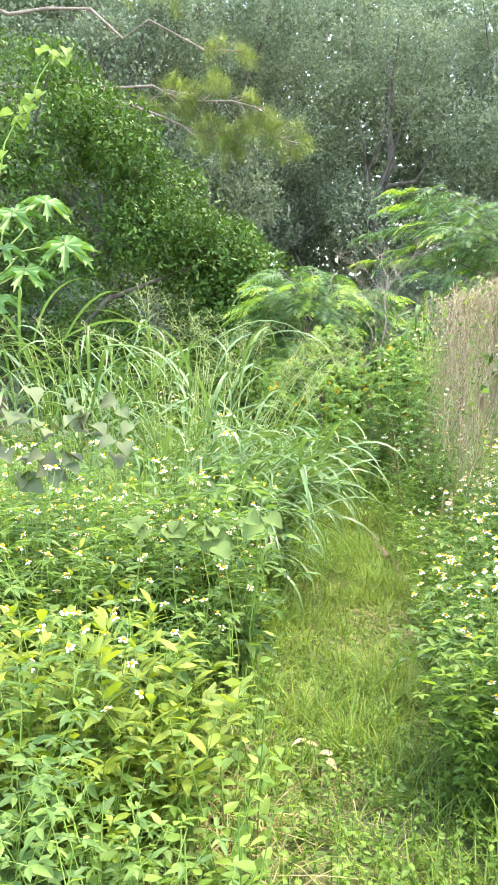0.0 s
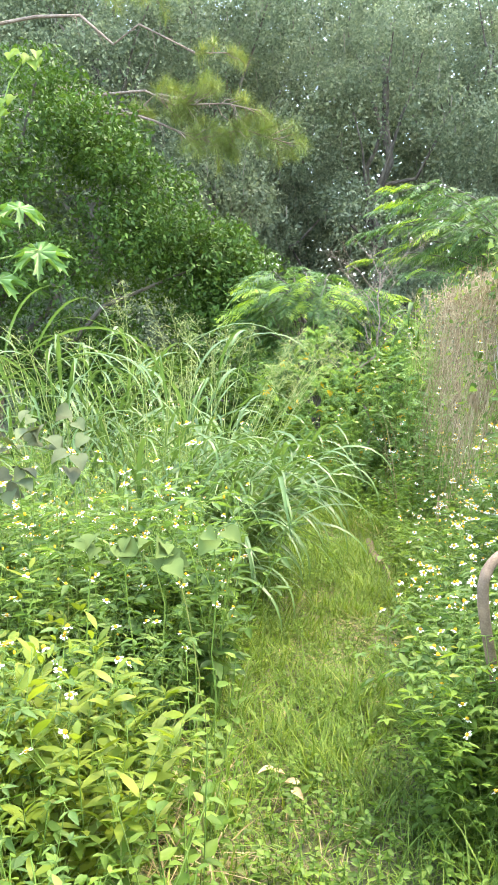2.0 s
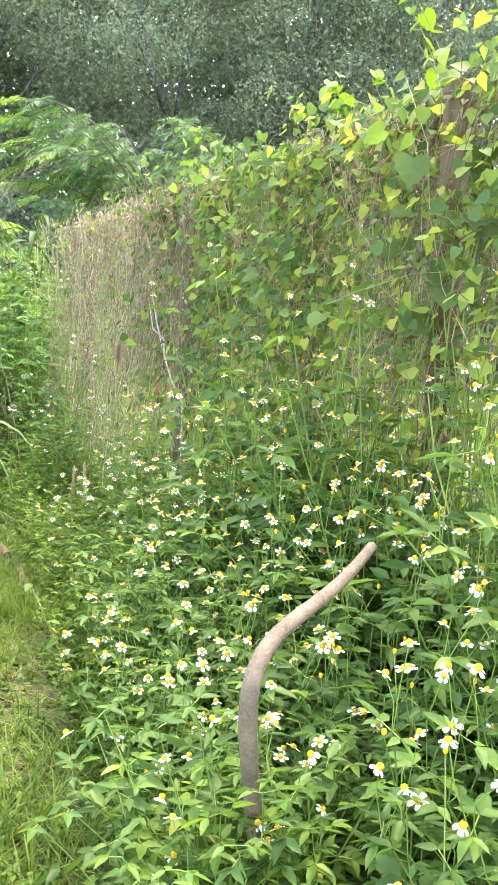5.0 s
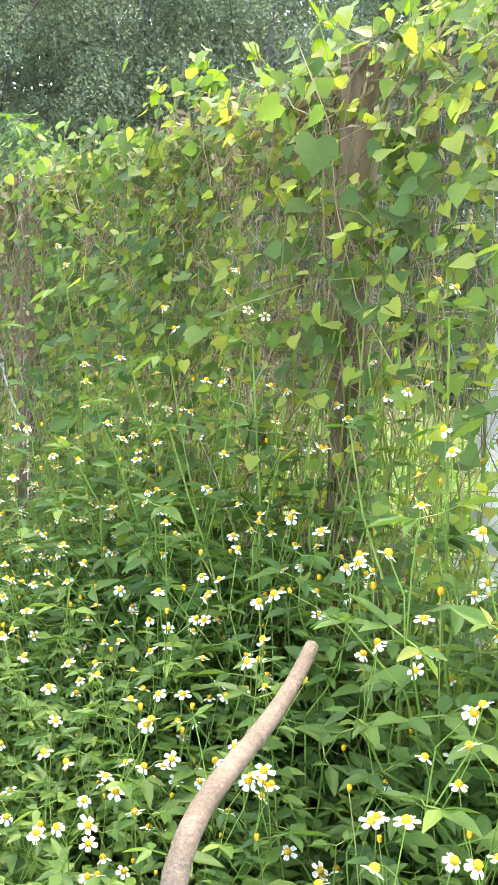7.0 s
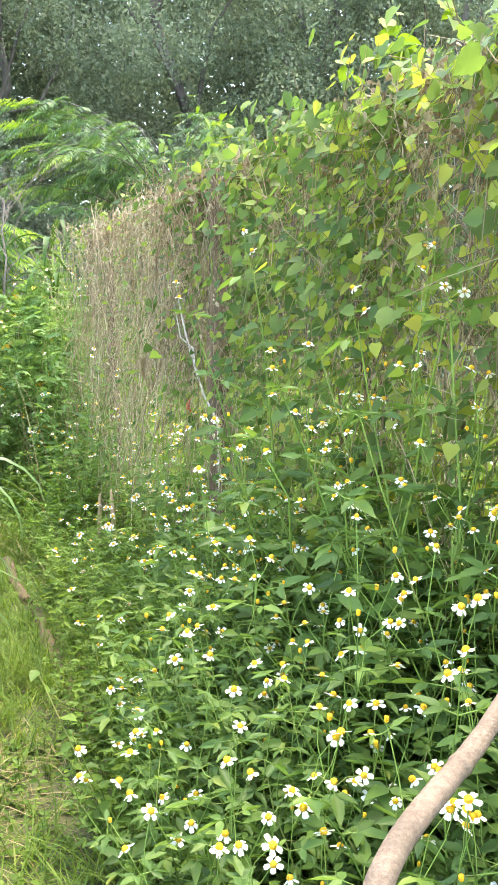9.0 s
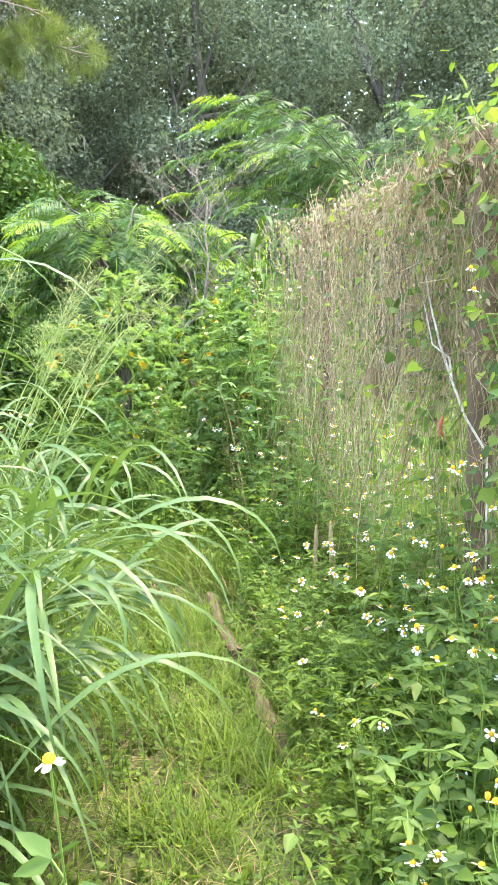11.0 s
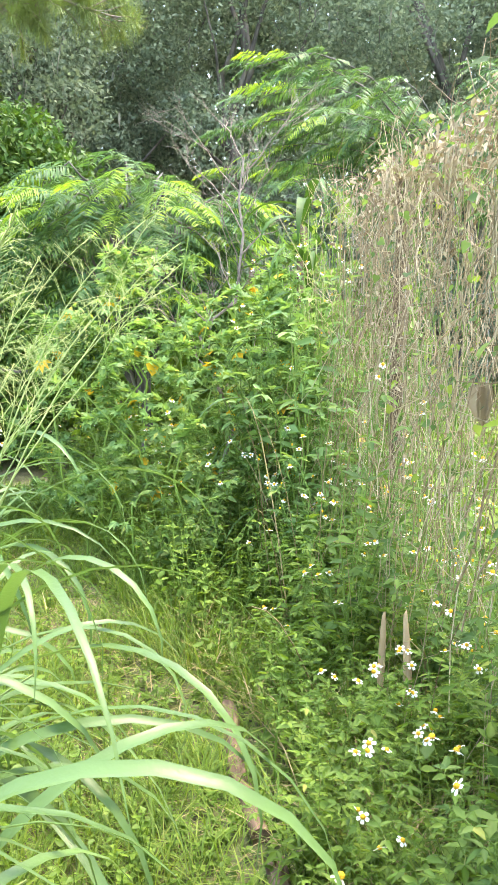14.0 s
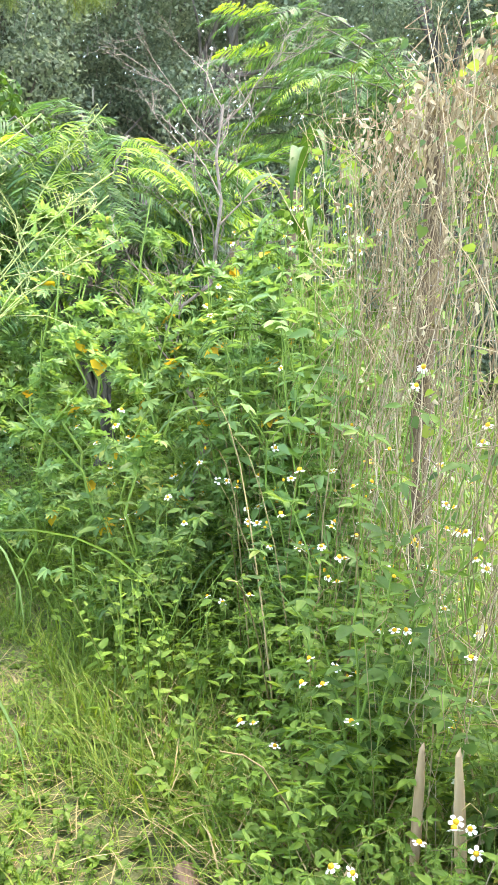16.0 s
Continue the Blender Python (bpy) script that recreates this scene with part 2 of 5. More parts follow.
class Heap:
    """Triangles gathered from many leaves, blades and stems, to become one mesh."""

    def __init__(self):
        self.v, self.f, self.n, self.s = [], [], 0, []
        self.slot = 0

    def put(self, v, f):
        self.v.append(np.asarray(v, float).reshape(-1, 3))
        f = np.asarray(f, int).reshape(-1, 3)
        self.f.append(f + self.n)
        self.s.append(np.full(len(f), self.slot))
        self.n += len(self.v[-1])
        return self

    def leaves(self, shape, p, d, n, length, width):
        tv, tf = shape
        p, d = np.asarray(p, float).reshape(-1, 3), unit(np.asarray(d, float).reshape(-1, 3))
        s = unit(np.cross(d, np.asarray(n, float)))
        n = np.cross(s, d)
        k, m = len(p), len(tv)
        ln, wd = np.broadcast_to(length, k)[:, None, None], np.broadcast_to(width, k)[:, None, None]
        v = p[:, None] + tv[None, :, 0:1] * ln * d[:, None] + tv[None, :, 1:2] * wd * s[:, None] + tv[None, :, 2:3] * ln * n[:, None]
        return self.put(v, tf[None] + (np.arange(k) * m)[:, None, None])

    def tubes(self, pts, radii, sides=4):
        """Tubes through pts (tubes, points, 3) with radii (tubes, points)."""
        pts = np.asarray(pts, float)
        if pts.ndim == 2:
            pts = pts[None]
        k, m = pts.shape[:2]
        radii = np.broadcast_to(radii, (k, m))
        t = unit(np.gradient(pts, axis=1))
        ways = unit(np.array(((0, 0, 1.0), (1, 0, 0), (0, 1, 0), (1, -1, 0), (1, 1, 0), (1, 0, 1))))
        best = np.abs(t @ ways.T).max(1).argmin(1)
        a = unit(np.cross(t, ways[best][:, None]))
        b = np.cross(t, a)
        ang = np.arange(sides) * 2 * np.pi / sides
        ring = a[:, :, None] * np.cos(ang)[:, None] + b[:, :, None] * np.sin(ang)[:, None]
        v = pts[:, :, None] + ring * radii[:, :, None, None]
        i, j = np.meshgrid(np.arange(m - 1), np.arange(sides), indexing="ij")
        j2 = (j + 1) % sides
        q = np.stack([i * sides + j, i * sides + j2, (i + 1) * sides + j2, (i + 1) * sides + j], -1).reshape(-1, 4)
        tri = np.concatenate([q[:, (0, 1, 2)], q[:, (0, 2, 3)]])
        return self.put(v, tri[None] + (np.arange(k) * m * sides)[:, None, None])

    def blades(self, root, yaw, rise, length, width, bend, segs=7, fold=0.25, twist=0.0):
        """Long arching leaves: rise is the angle above the level at the root, bend the angle by which each one droops on its way."""
        root = np.asarray(root, float).reshape(-1, 3)
        k = len(root)
        yaw, rise, length, width, bend = (np.broadcast_to(a, k).astype(float) for a in (yaw, rise, length, width, bend))
        p, rows = root.copy(), []
        side = np.stack([-np.sin(yaw), np.cos(yaw), np.zeros(k)], -1)
        for i in range(segs + 1):
            u = i / segs
            e = rise - bend * u ** 1.6
            d = np.stack([np.cos(yaw) * np.cos(e), np.sin(yaw) * np.cos(e), np.sin(e)], -1)
            nrm = np.cross(d, side)
            w = width * (0.5 + 1.6 * u if u < 0.3 else 1.0 * (1 - ((u - 0.3) / 0.7) ** 1.7)) * 0.5
            w = np.maximum(w, width * 0.02)
            tw = twist * u
            s2 = side * math.cos(tw) + nrm * math.sin(tw)
            rows.append(np.stack([p + s2 * w[:, None] + nrm * (w * fold)[:, None], p, p - s2 * w[:, None] + nrm * (w * fold)[:, None]], 1))
            p = p + d * (length / segs)[:, None]
        v = np.stack(rows, 1)
        i, j = np.meshgrid(np.arange(segs), np.arange(2), indexing="ij")
        q = np.stack([i * 3 + j, i * 3 + j + 1, (i + 1) * 3 + j + 1, (i + 1) * 3 + j], -1).reshape(-1, 4)
        tri = np.concatenate([q[:, (0, 1, 2)], q[:, (0, 2, 3)]])
        return self.put(v, tri[None] + (np.arange(k) * 3 * (segs + 1))[:, None, None])

    def mesh(self, name, *mats, smooth=True):
        v, f = np.concatenate(self.v), np.concatenate(self.f)
        me = bpy.data.meshes.new(name)
        me.vertices.add(len(v))
        me.vertices.foreach_set("co", v.ravel())
        me.loops.add(len(f) * 3)
        me.loops.foreach_set("vertex_index", f.ravel())
        me.polygons.add(len(f))
        me.polygons.foreach_set("loop_start", np.arange(len(f)) * 3)
        if len(mats) > 1:
            me.polygons.foreach_set("material_index", np.concatenate(self.s))
        me.polygons.foreach_set("use_smooth", np.full(len(f), smooth))
        for m in mats:
            me.materials.append(m)
        me.update(calc_edges=True)
        me.validate()
        return me


def part(name, data, parent, label="", m=None):
    ob = new(name, data)
    ob.parent = parent
    if m is not None:
        ob.matrix_basis = m
    if label:
        ob["label"] = label
    return ob


def thing(name, label, category, group="", kind="", data=None, at=None):
    ob = new(name, data)
    if at is not None:
        ob.matrix_basis = at
    return tagged(ob, label, category, group, kind)


def fan(points):
    """A leaf shape from its outline: a fan about a point on the midrib."""
    pts = np.array(points, float)
    mid = np.array([[0.42, 0.0, -0.04]])
    k = len(pts)
    f = [(0, 1 + i, 1 + (i + 1) % k) for i in range(k)]
    return np.concatenate([mid, pts]), np.array(f)


OVATE = (np.array([(0, 0, 0), (0.28, 0.5, 0.07), (0.65, 0.36, 0.05), (1, 0, -0.06), (0.65, -0.36, 0.05), (0.28, -0.5, 0.07)], float),
         np.array([(0, 1, 2), (0, 2, 3), (0, 3, 4), (0, 4, 5)]))
LANCE = (np.array([(0, 0, 0), (0.22, 0.34, 0.05), (0.5, 0.5, 0.05), (0.78, 0.27, 0.01), (1, 0, -0.1), (0.78, -0.27, 0.01), (0.5, -0.5, 0.05), (0.22, -0.34, 0.05)], float),
         np.array([(0, 1, 7), (1, 2, 6), (1, 6, 7), (2, 3, 5), (2, 5, 6), (3, 4, 5)]))
DIAMOND = (np.array([(0, 0, 0), (0.45, 0.5, 0.08), (1, 0, 0), (0.45, -0.5, 0.08)], float), np.array([(0, 1, 2), (0, 2, 3)]))
HEART = fan([(0, 0, 0), (-0.12, 0.25, 0.06), (0.08, 0.48, 0.15), (0.4, 0.48, 0.17), (0.75, 0.24, 0.03), (1, 0, -0.22), (0.75, -0.24, 0.03), (0.4, -0.48, 0.17), (0.08, -0.48, 0.15), (-0.12, -0.25, 0.06)])
# a vine leaf with shallow lobes and coarse teeth, cupped along its ribs
HALF = [(-0.12, 0.16, 0.03), (-0.15, 0.36, 0.08), (0.0, 0.47, 0.1), (0.14, 0.56, 0.08), (0.28, 0.5, 0.1), (0.46, 0.52, 0.03), (0.55, 0.38, 0.05), (0.73, 0.3, 0.0), (0.83, 0.13, -0.03)]
GRAPE = fan([(0, 0, 0)] + HALF + [(1, 0, -0.16)] + [(a, -b, c) for a, b, c in HALF[::-1]])
TRIPLE = fan([(0, 0, 0), (-0.08, 0.3, 0.08), (0.2, 0.52, 0.1), (0.55, 0.36, 0.05), (1, 0, -0.12), (0.55, -0.36, 0.05), (0.2, -0.52, 0.1), (-0.08, -0.3, 0.08)])


def lobed(lobes=7, cut=0.35):
    pts = []
    for i in range(lobes):
        a = math.pi * (-0.82 + 1.64 * i / (lobes - 1))
        r = 0.62 - 0.2 * abs(a) / math.pi
        for da, rr in ((-0.235, 0.46), (-0.15, 0.70), (-0.19, 0.84), (-0.06, 0.80), (0, 1.0), (0.06, 0.80), (0.19, 0.84), (0.15, 0.70), (0.235, 0.46)):
            pts.append((0.42 + math.cos(a + da) * r * rr, math.sin(a + da) * r * rr, 0.06 - 0.3 * rr ** 2))
    return fan([(0.4 - 0.02, 0, 0)] + pts)


PALMATE = lobed()


def on_ball(rng, k):
    return unit(rng.normal(size=(k, 3)))


# ---- ground ----
def ground_height(x, y):
    return 0.03 * np.sin(x * 1.7 + 0.6) * np.cos(y * 1.3) + 0.012 * np.sin(x * 7.1 + y * 5.3)


def build_ground():
    h = Heap()
    ax = np.concatenate([[-900, -300, -90, -40, -20], np.arange(-9, 9.01, 0.25), [20, 40, 90, 300, 900]])
    ay = np.concatenate([[-900, -300, -60, -20, -8], np.arange(-3, 20.01, 0.25), [26, 40, 90, 300, 900]])
    x, y = np.meshgrid(ax, ay)
    near = (np.abs(x) < 9.1) & (y > -3.1) & (y < 20.1)
    z = np.where(near, ground_height(x, y), 0.0)
    w, k = len(ax), len(ay)
    i, j = np.meshgrid(np.arange(k - 1), np.arange(w - 1), indexing="ij")
    a = (i * w + j).ravel()
    h.put(np.stack([x, y, z], -1), np.concatenate([np.stack([a, a + 1, a + w + 1], -1), np.stack([a, a + w + 1, a + w], -1)]))
    thing("ground", "soil ground grown over with grass and weeds", "ground", kind="structure", data=h.mesh("ground", SOIL))


def path_x(y):
    return np.interp(y, [-3, 0, 2.5, 4.5, 6, 7.5, 9, 11, 14], [0.25, 0.35, 0.5, 0.58, 0.8, 0.85, 0.5, 0.1, -0.6])


build_ground()


def patchy(x, y):
    return np.sin(3.1 * x + 1.7 * y) + np.sin(6.3 * x - 4.1 * y + 1) + np.sin(11 * x + 7.7 * y + 2) + np.sin(19 * x - 15 * y)


def path_grass():
    rng = np.random.default_rng(3)
    k = 56000
    y = rng.uniform(0.6, 12.5, k)
    x = path_x(y) + rng.normal(0, 0.42, k)
    keep = rng.random(k) < np.clip(0.66 + 0.22 * patchy(x, y), 0.32, 1.0)
    x, y = x[keep], y[keep]
    k = len(x)
    off = np.abs(x - path_x(y))
    z = ground_height(x, y) - 0.005
    ln = rng.uniform(0.06, 0.21, k) * np.clip(1 + 0.2 * patchy(x, y), 0.5, 1.6) * (1 + 1.1 * np.clip(off - 0.25, 0, 0.8))
    h = Heap().blades(np.stack([x, y, z], -1), rng.uniform(0, 2 * np.pi, k), rng.uniform(0.15, 1.25, k), ln, rng.uniform(0.003, 0.0065, k), rng.uniform(0.4, 1.9, k), segs=2)
    thing("grass", "short trodden green grass covering the footpath", "grass", kind="stuff", data=h.mesh("grass", TURF))
    k = 8500
    y = rng.uniform(0.6, 12, k)
    x = path_x(y) + rng.normal(0, 0.38, k) - (y < 3.2) * (rng.random(k) < 0.45) * rng.uniform(0.3, 1.1, k)
    keep = rng.random(k) < np.clip(0.3 - 0.4 * patchy(x, y), 0.06, 1.0)
    x, y = x[keep], y[keep]
    k = len(x)
    z = ground_height(x, y) + rng.uniform(0.0, 0.05, k)
    h = Heap().blades(np.stack([x, y, z], -1), rng.uniform(0, 2 * np.pi, k), rng.uniform(-0.1, 0.35, k), rng.uniform(0.05, 0.18, k), rng.uniform(0.002, 0.005, k), rng.uniform(0.1, 0.6, k), segs=2)
    thing("straw_litter", "dry straw and dead grass lying on the footpath", "straw", kind="stuff", data=h.mesh("straw_litter", STRAW))
    # taller loose tufts along both edges of the path
    k = 3600
    y = rng.uniform(0.8, 12, k)
    side = rng.choice([-1, 1], k)
    x = path_x(y) + side * (0.38 + np.abs(rng.normal(0, 0.25, k)))
    tuft = np.stack([x, y], -1)
    tuft = np.round(tuft / 0.12) * 0.12 + rng.normal(0, 0.02, (k, 2))
    h = Heap().blades(np.concatenate([tuft, np.zeros((k, 1))], 1), rng.uniform(0, 2 * np.pi, k), rng.uniform(0.6, 1.4, k), rng.uniform(0.15, 0.4, k), rng.uniform(0.004, 0.008, k), rng.uniform(0.6, 1.9, k), segs=4)
    thing("grass_tufts", "long green grass tufts along the footpath's edges", "grass", kind="stuff", data=h.mesh("grass_tufts", TURF))


path_grass()


def meadow():
    """The rougher grass around, away from the path."""
    rng = np.random.default_rng(6)
    k = 15000
    x, y = rng.uniform(-9, 9, k), rng.uniform(-3, 18, k)
    keep = (np.abs(x - path_x(y)) > 1.4) | (y < 1.2)
    x, y = x[keep], y[keep]
    k = len(x)
    h = Heap().blades(np.stack([x, y, ground_height(x, y) - 0.01], -1), rng.uniform(0, 6.28, k), rng.uniform(0.6, 1.4, k), rng.uniform(0.12, 0.4, k), rng.uniform(0.008, 0.016, k), rng.uniform(0.4, 1.6, k), segs=2)
    thing("meadow_grass", "rough green grass around the overgrown clearing", "grass", kind="stuff", data=h.mesh("meadow_grass", TURF))


meadow()


def low_weeds():
    """Little leafy weeds on and beside the path, and the leafy floor under the tall ones."""
    rng = np.random.default_rng(5)
    for name, label, k, spread, top, lo, hi in (
            ("low_weeds", "small leafy weeds growing in the path grass", 4200, 0.42, 0.12, 0.016, 0.04),
            ("undergrowth", "dense low leafy undergrowth beneath the flowering weeds", 5000, 0.0, 0.55, 0.032, 0.066)):
        y = rng.uniform(0.6, 13, k)
        if spread:
            x = path_x(y) + rng.normal(0, spread, k)
        else:
            side = rng.choice([-1, 1], k)
            out = rng.uniform(0, 1, k) ** 1.2 * rng.uniform(0.75, 1.15, k) * (1 + 0.15 * np.sin(y * 1.7))
            y = y + rng.normal(0, 0.7, k) * out
            x = path_x(y) + side * (0.42 + out * np.where(side > 0, 1.5, 3.4))
            y = np.where((side > 0) & (y < 3.1), rng.uniform(9, 13, k), y)
        tall = rng.uniform(0.3, 1.0, k) * top * np.where((x > path_x(y)) & (y > 5.3) & (y < 8.6), rng.choice((0.12, 0.3, 0.6), k), 1.0)
        m = 8
        p = np.repeat(np.stack([x, y, np.zeros(k)], -1), m, 0)
        u = np.tile(np.linspace(0.25, 1, m), k)
        yaw = np.tile(np.arange(m) * 2.4, k) + np.repeat(rng.uniform(0, 6, k), m) + rng.normal(0, 0.3, k * m)
        lean = np.repeat(rng.normal(0, 0.25, (k, 2)), m, 0)
        p[:, 2] += u * np.repeat(tall, m)
        p[:, :2] += lean * (u * np.repeat(tall, m))[:, None]
        d = np.stack([np.cos(yaw), np.sin(yaw), rng.uniform(-0.5, 0.6, k * m)], -1)
        n = UP + rng.normal(0, 0.25, (k * m, 3))
        ln = rng.uniform(lo, hi, k * m) * (1.25 - 0.5 * u)
        h = Heap().leaves(OVATE, p, d, n, ln, ln * 0.6)
        h.slot = 1
        base = np.stack([x, y, np.full(k, -0.02)], -1)
        tip = base + np.concatenate([lean[::m] * tall[:, None], (tall + 0.02)[:, None]], 1)
        h.tubes(np.stack([base, (base + tip) / 2, tip], 1), 0.002, 3)
        thing(name, label, "weeds", kind="stuff", data=h.mesh(name, LOW_LEAF, STALK))


low_weeds()


def verge():
    """Thin grass and dead stems on the ground between the path and the fence, and at the heap's foot."""
    rng = np.random.default_rng(7)
    k = 9000
    y = rng.uniform(4.8, 9.5, k)
    x = path_x(y) + np.where(y < 8.2, 0.47, 0.25) + rng.uniform(0, 0.75, k)
    h = Heap().blades(np.stack([x, y, ground_height(x, y) - 0.01], -1), rng.uniform(0, 6.28, k), rng.uniform(0.4, 1.4, k), rng.uniform(0.1, 0.34, k), rng.uniform(0.003, 0.006, k), rng.uniform(0.5, 1.9, k), segs=3)
    thing("verge_grass", "thin long yellow-green grass growing before the fence", "grass", kind="stuff", data=h.mesh("verge_grass", TURF))
    k = 3800
    y = np.concatenate([rng.uniform(5.0, 9.0, k - 900), rng.uniform(2.2, 3.2, 900)])
    x = np.concatenate([path_x(y[:k - 900]) + 0.4 + rng.uniform(0, 0.8, k - 900), rng.uniform(-0.9, 0.15, 900)])
    z = ground_height(x, y) + rng.uniform(0, 0.1, k)
    h = Heap().blades(np.stack([x, y, z], -1), rng.uniform(0, 6.28, k), rng.uniform(-0.15, 0.7, k), rng.uniform(0.08, 0.3, k), rng.uniform(0.0025, 0.006, k), rng.uniform(0.1, 0.8, k), segs=2)
    thing("dead_stems", "dry brown dead stems and straw lying under the weeds", "straw", kind="stuff", data=h.mesh("dead_stems", STRAW))


verge()


# ---- flowering weeds ----
def flower_meshes():
    a = np.arange(5) * 2 * np.pi / 5 + 0.2
    tv = np.array([(0.12, 0.0, 0), (0.45, 0.42, 0.04), (0.85, 0.5, 0.0), (1, 0.2, -0.03), (0.93, 0, -0.05), (1, -0.2, -0.03), (0.85, -0.5, 0.0), (0.45, -0.42, 0.04)], float)
    tf = np.array([(0, i, i + 1) for i in range(1, 7)])
    rng = np.random.default_rng(8)
    out = []
    for droop in (0.0, -0.25, -0.6):
        d = np.stack([np.cos(a), np.sin(a), np.full(5, droop)], -1)
        petals = Heap().leaves((tv, tf), np.zeros((5, 3)), d, np.tile(UP, (5, 1)), rng.uniform(0.017, 0.021, 5), 0.0115).mesh("flower", PETAL)
        disc = Heap()
        rings = [(0.005, -0.003), (0.0078, 0.001), (0.0064, 0.006), (0.0025, 0.0085)]
        v = [(r * math.cos(b), r * math.sin(b), z) for r, z in rings for b in np.arange(7) * 2 * np.pi / 7]
        f = []
        for i in range(3):
            for j in range(7):
                q = (i * 7 + j, i * 7 + (j + 1) % 7, (i + 1) * 7 + (j + 1) % 7, (i + 1) * 7 + j)
                f += [q[:3], (q[0], q[2], q[3])]
        f += [(21, 21 + j, 22 + j) for j in range(1, 6)]
        out.append((petals, disc.put(v, f).mesh("disc", DISC)))
    return out


FLOWERS = flower_meshes()


def weed_plant(seed, height, blooms, spread=0.35, leaf_mat=None, bare=0.0, narrow=False):
    """A bushy weed: stems, three-part leaves in pairs, and white flowers with yellow discs."""
    rng = np.random.default_rng(seed)
    stems, leaves = Heap(), Heap()
    tips = []
    n_br = 8
    m = 8
    for b in range(n_br):
        yaw = b * 2.4 + rng.uniform(-0.4, 0.4)
        out = spread * (0.15 if b == 0 else rng.uniform(0.45, 1.0))
        top = height * (1.0 if b == 0 else rng.uniform(0.62, 0.98))
        u = np.linspace(0, 1, m)
        pts = np.stack([math.cos(yaw) * out * u ** 1.3, math.sin(yaw) * out * u ** 1.3, top * (u ** 0.9)], -1) + np.concatenate([np.zeros((1, 3)), rng.normal(0, 0.012, (m - 1, 3))])
        stems.tubes(pts, np.linspace(0.0042, 0.0014, m) * (height / 0.9), 3)
        for i in range(2, m):
            if u[i] < bare:
                continue
            if narrow:
                # narrow single leaves that stand out all round the stem
                k = 4
                ya = rng.uniform(0, 6.28, k)
                d = np.stack([np.cos(ya), np.sin(ya), rng.uniform(-0.1, 0.9, k)], -1)
                ln = rng.uniform(0.06, 0.105, k) * (1.1 - 0.3 * u[i])
                at = pts[i] + (pts[i - 1] - pts[i]) * rng.random((k, 1))
                leaves.leaves(LANCE, at, d, UP + rng.normal(0, 0.3, (k, 3)), ln, ln * 0.3)
                continue
            for s in range(2):
                ya = yaw + i * 1.57 + s * math.pi + rng.uniform(-0.4, 0.4)
                e = rng.uniform(-0.35, 0.5)
                d = np.array((math.cos(ya) * math.cos(e), math.sin(ya) * math.cos(e), math.sin(e)))
                ln = rng.uniform(0.048, 0.09) * (1.15 - 0.45 * u[i]) * (height / 0.9) ** 0.5
                p0 = pts[i]
                p1 = p0 + d * ln * 0.5
                stems.tubes(np.stack([p0, p1]), 0.0012, 3)
                side = np.cross(UP, d)
                dd = np.stack([d, unit(d * 0.5 + side), unit(d * 0.5 - side)]) + rng.normal(0, 0.12, (3, 3)) + np.array((0, 0, -0.15))
                leaves.leaves(OVATE, np.stack([p1, p1, p1]), dd, UP + rng.normal(0, 0.3, (3, 3)), ln * np.array((1.15, 0.8, 0.8)), ln * np.array((0.45, 0.34, 0.34)))
        tips.append((pts[-1], yaw))
    heads = []
    for b in range(blooms):
        p, yaw = tips[(b // 3 * 3 + (b % 3 == 2)) % n_br]
        q = p + np.array((rng.normal(0, 0.035), rng.normal(0, 0.035), rng.uniform(0.05, 0.15)))
        stems.tubes(np.stack([p - np.array((0, 0, 0.02)), (p + q) / 2 + rng.normal(0, 0.008, 3), q]), 0.0011, 3)
        heads.append(q)
    # spent heads that have dropped their petals
    stems.slot = 1
    for b in range(blooms // 4):
        p, yaw = tips[(b * 3 + 1) % n_br]
        q = p + np.array((rng.normal(0, 0.05), rng.normal(0, 0.05), rng.uniform(0.03, 0.16)))
        stems.slot = 0
        stems.tubes(np.stack([p - np.array((0, 0, 0.02)), (p + q) / 2, q]), 0.0011, 3)
        stems.slot = 1
        stems.tubes(np.stack([q, q + np.array((0, 0, 0.003)), q + np.array((0, 0, 0.009)), q + np.array((0, 0, 0.011))]), np.array((0.0025, 0.0042, 0.004, 0.001)), 6)
    label = "bushy green weed with white petals and yellow centres" if blooms else "bushy leafy green weed beside the footpath"
    root = thing("flowering_weed" if blooms else "leafy_weed", label, "weed", group="weeds beside the path", data=stems.mesh("stem", STALK, DISC))
    part("foliage", leaves.mesh("foliage", leaf_mat or WEED_LEAF), root)
    for q in heads:
        petals, disc = FLOWERS[rng.integers(len(FLOWERS))]
        tilt = pose(*q, rng.uniform(-40, 40), rng.uniform(-40, 40), rng.uniform(0, 360))
        fl = part("flower", petals, root, "white five-petalled flower", tilt)
        part("disc", disc, fl, "yellow flower centre")
    return root


PLANTS = [weed_plant(20 + i, 0.85, b) for i, b in enumerate((14, 10, 8, 6, 12, 5))]
TALL = [weed_plant(70 + i, 1.5, b, 0.42) for i, b in enumerate((12, 9))]
LANKY = [weed_plant(75 + i, 1.5, b, 0.3, TALL_LEAF) for i, b in enumerate((3, 2))]
LEAFY = [weed_plant(40 + i, 0.8, 0) for i in range(3)]
LOWISH = [weed_plant(60 + i, 0.62, b, 0.3, LOW_LEAF) for i, b in enumerate((0, 2, 3))]
YOUNG = [weed_plant(50 + i, 0.6, 0, 0.26, FRESH_LEAF, 0.2, True) for i in range(2)]


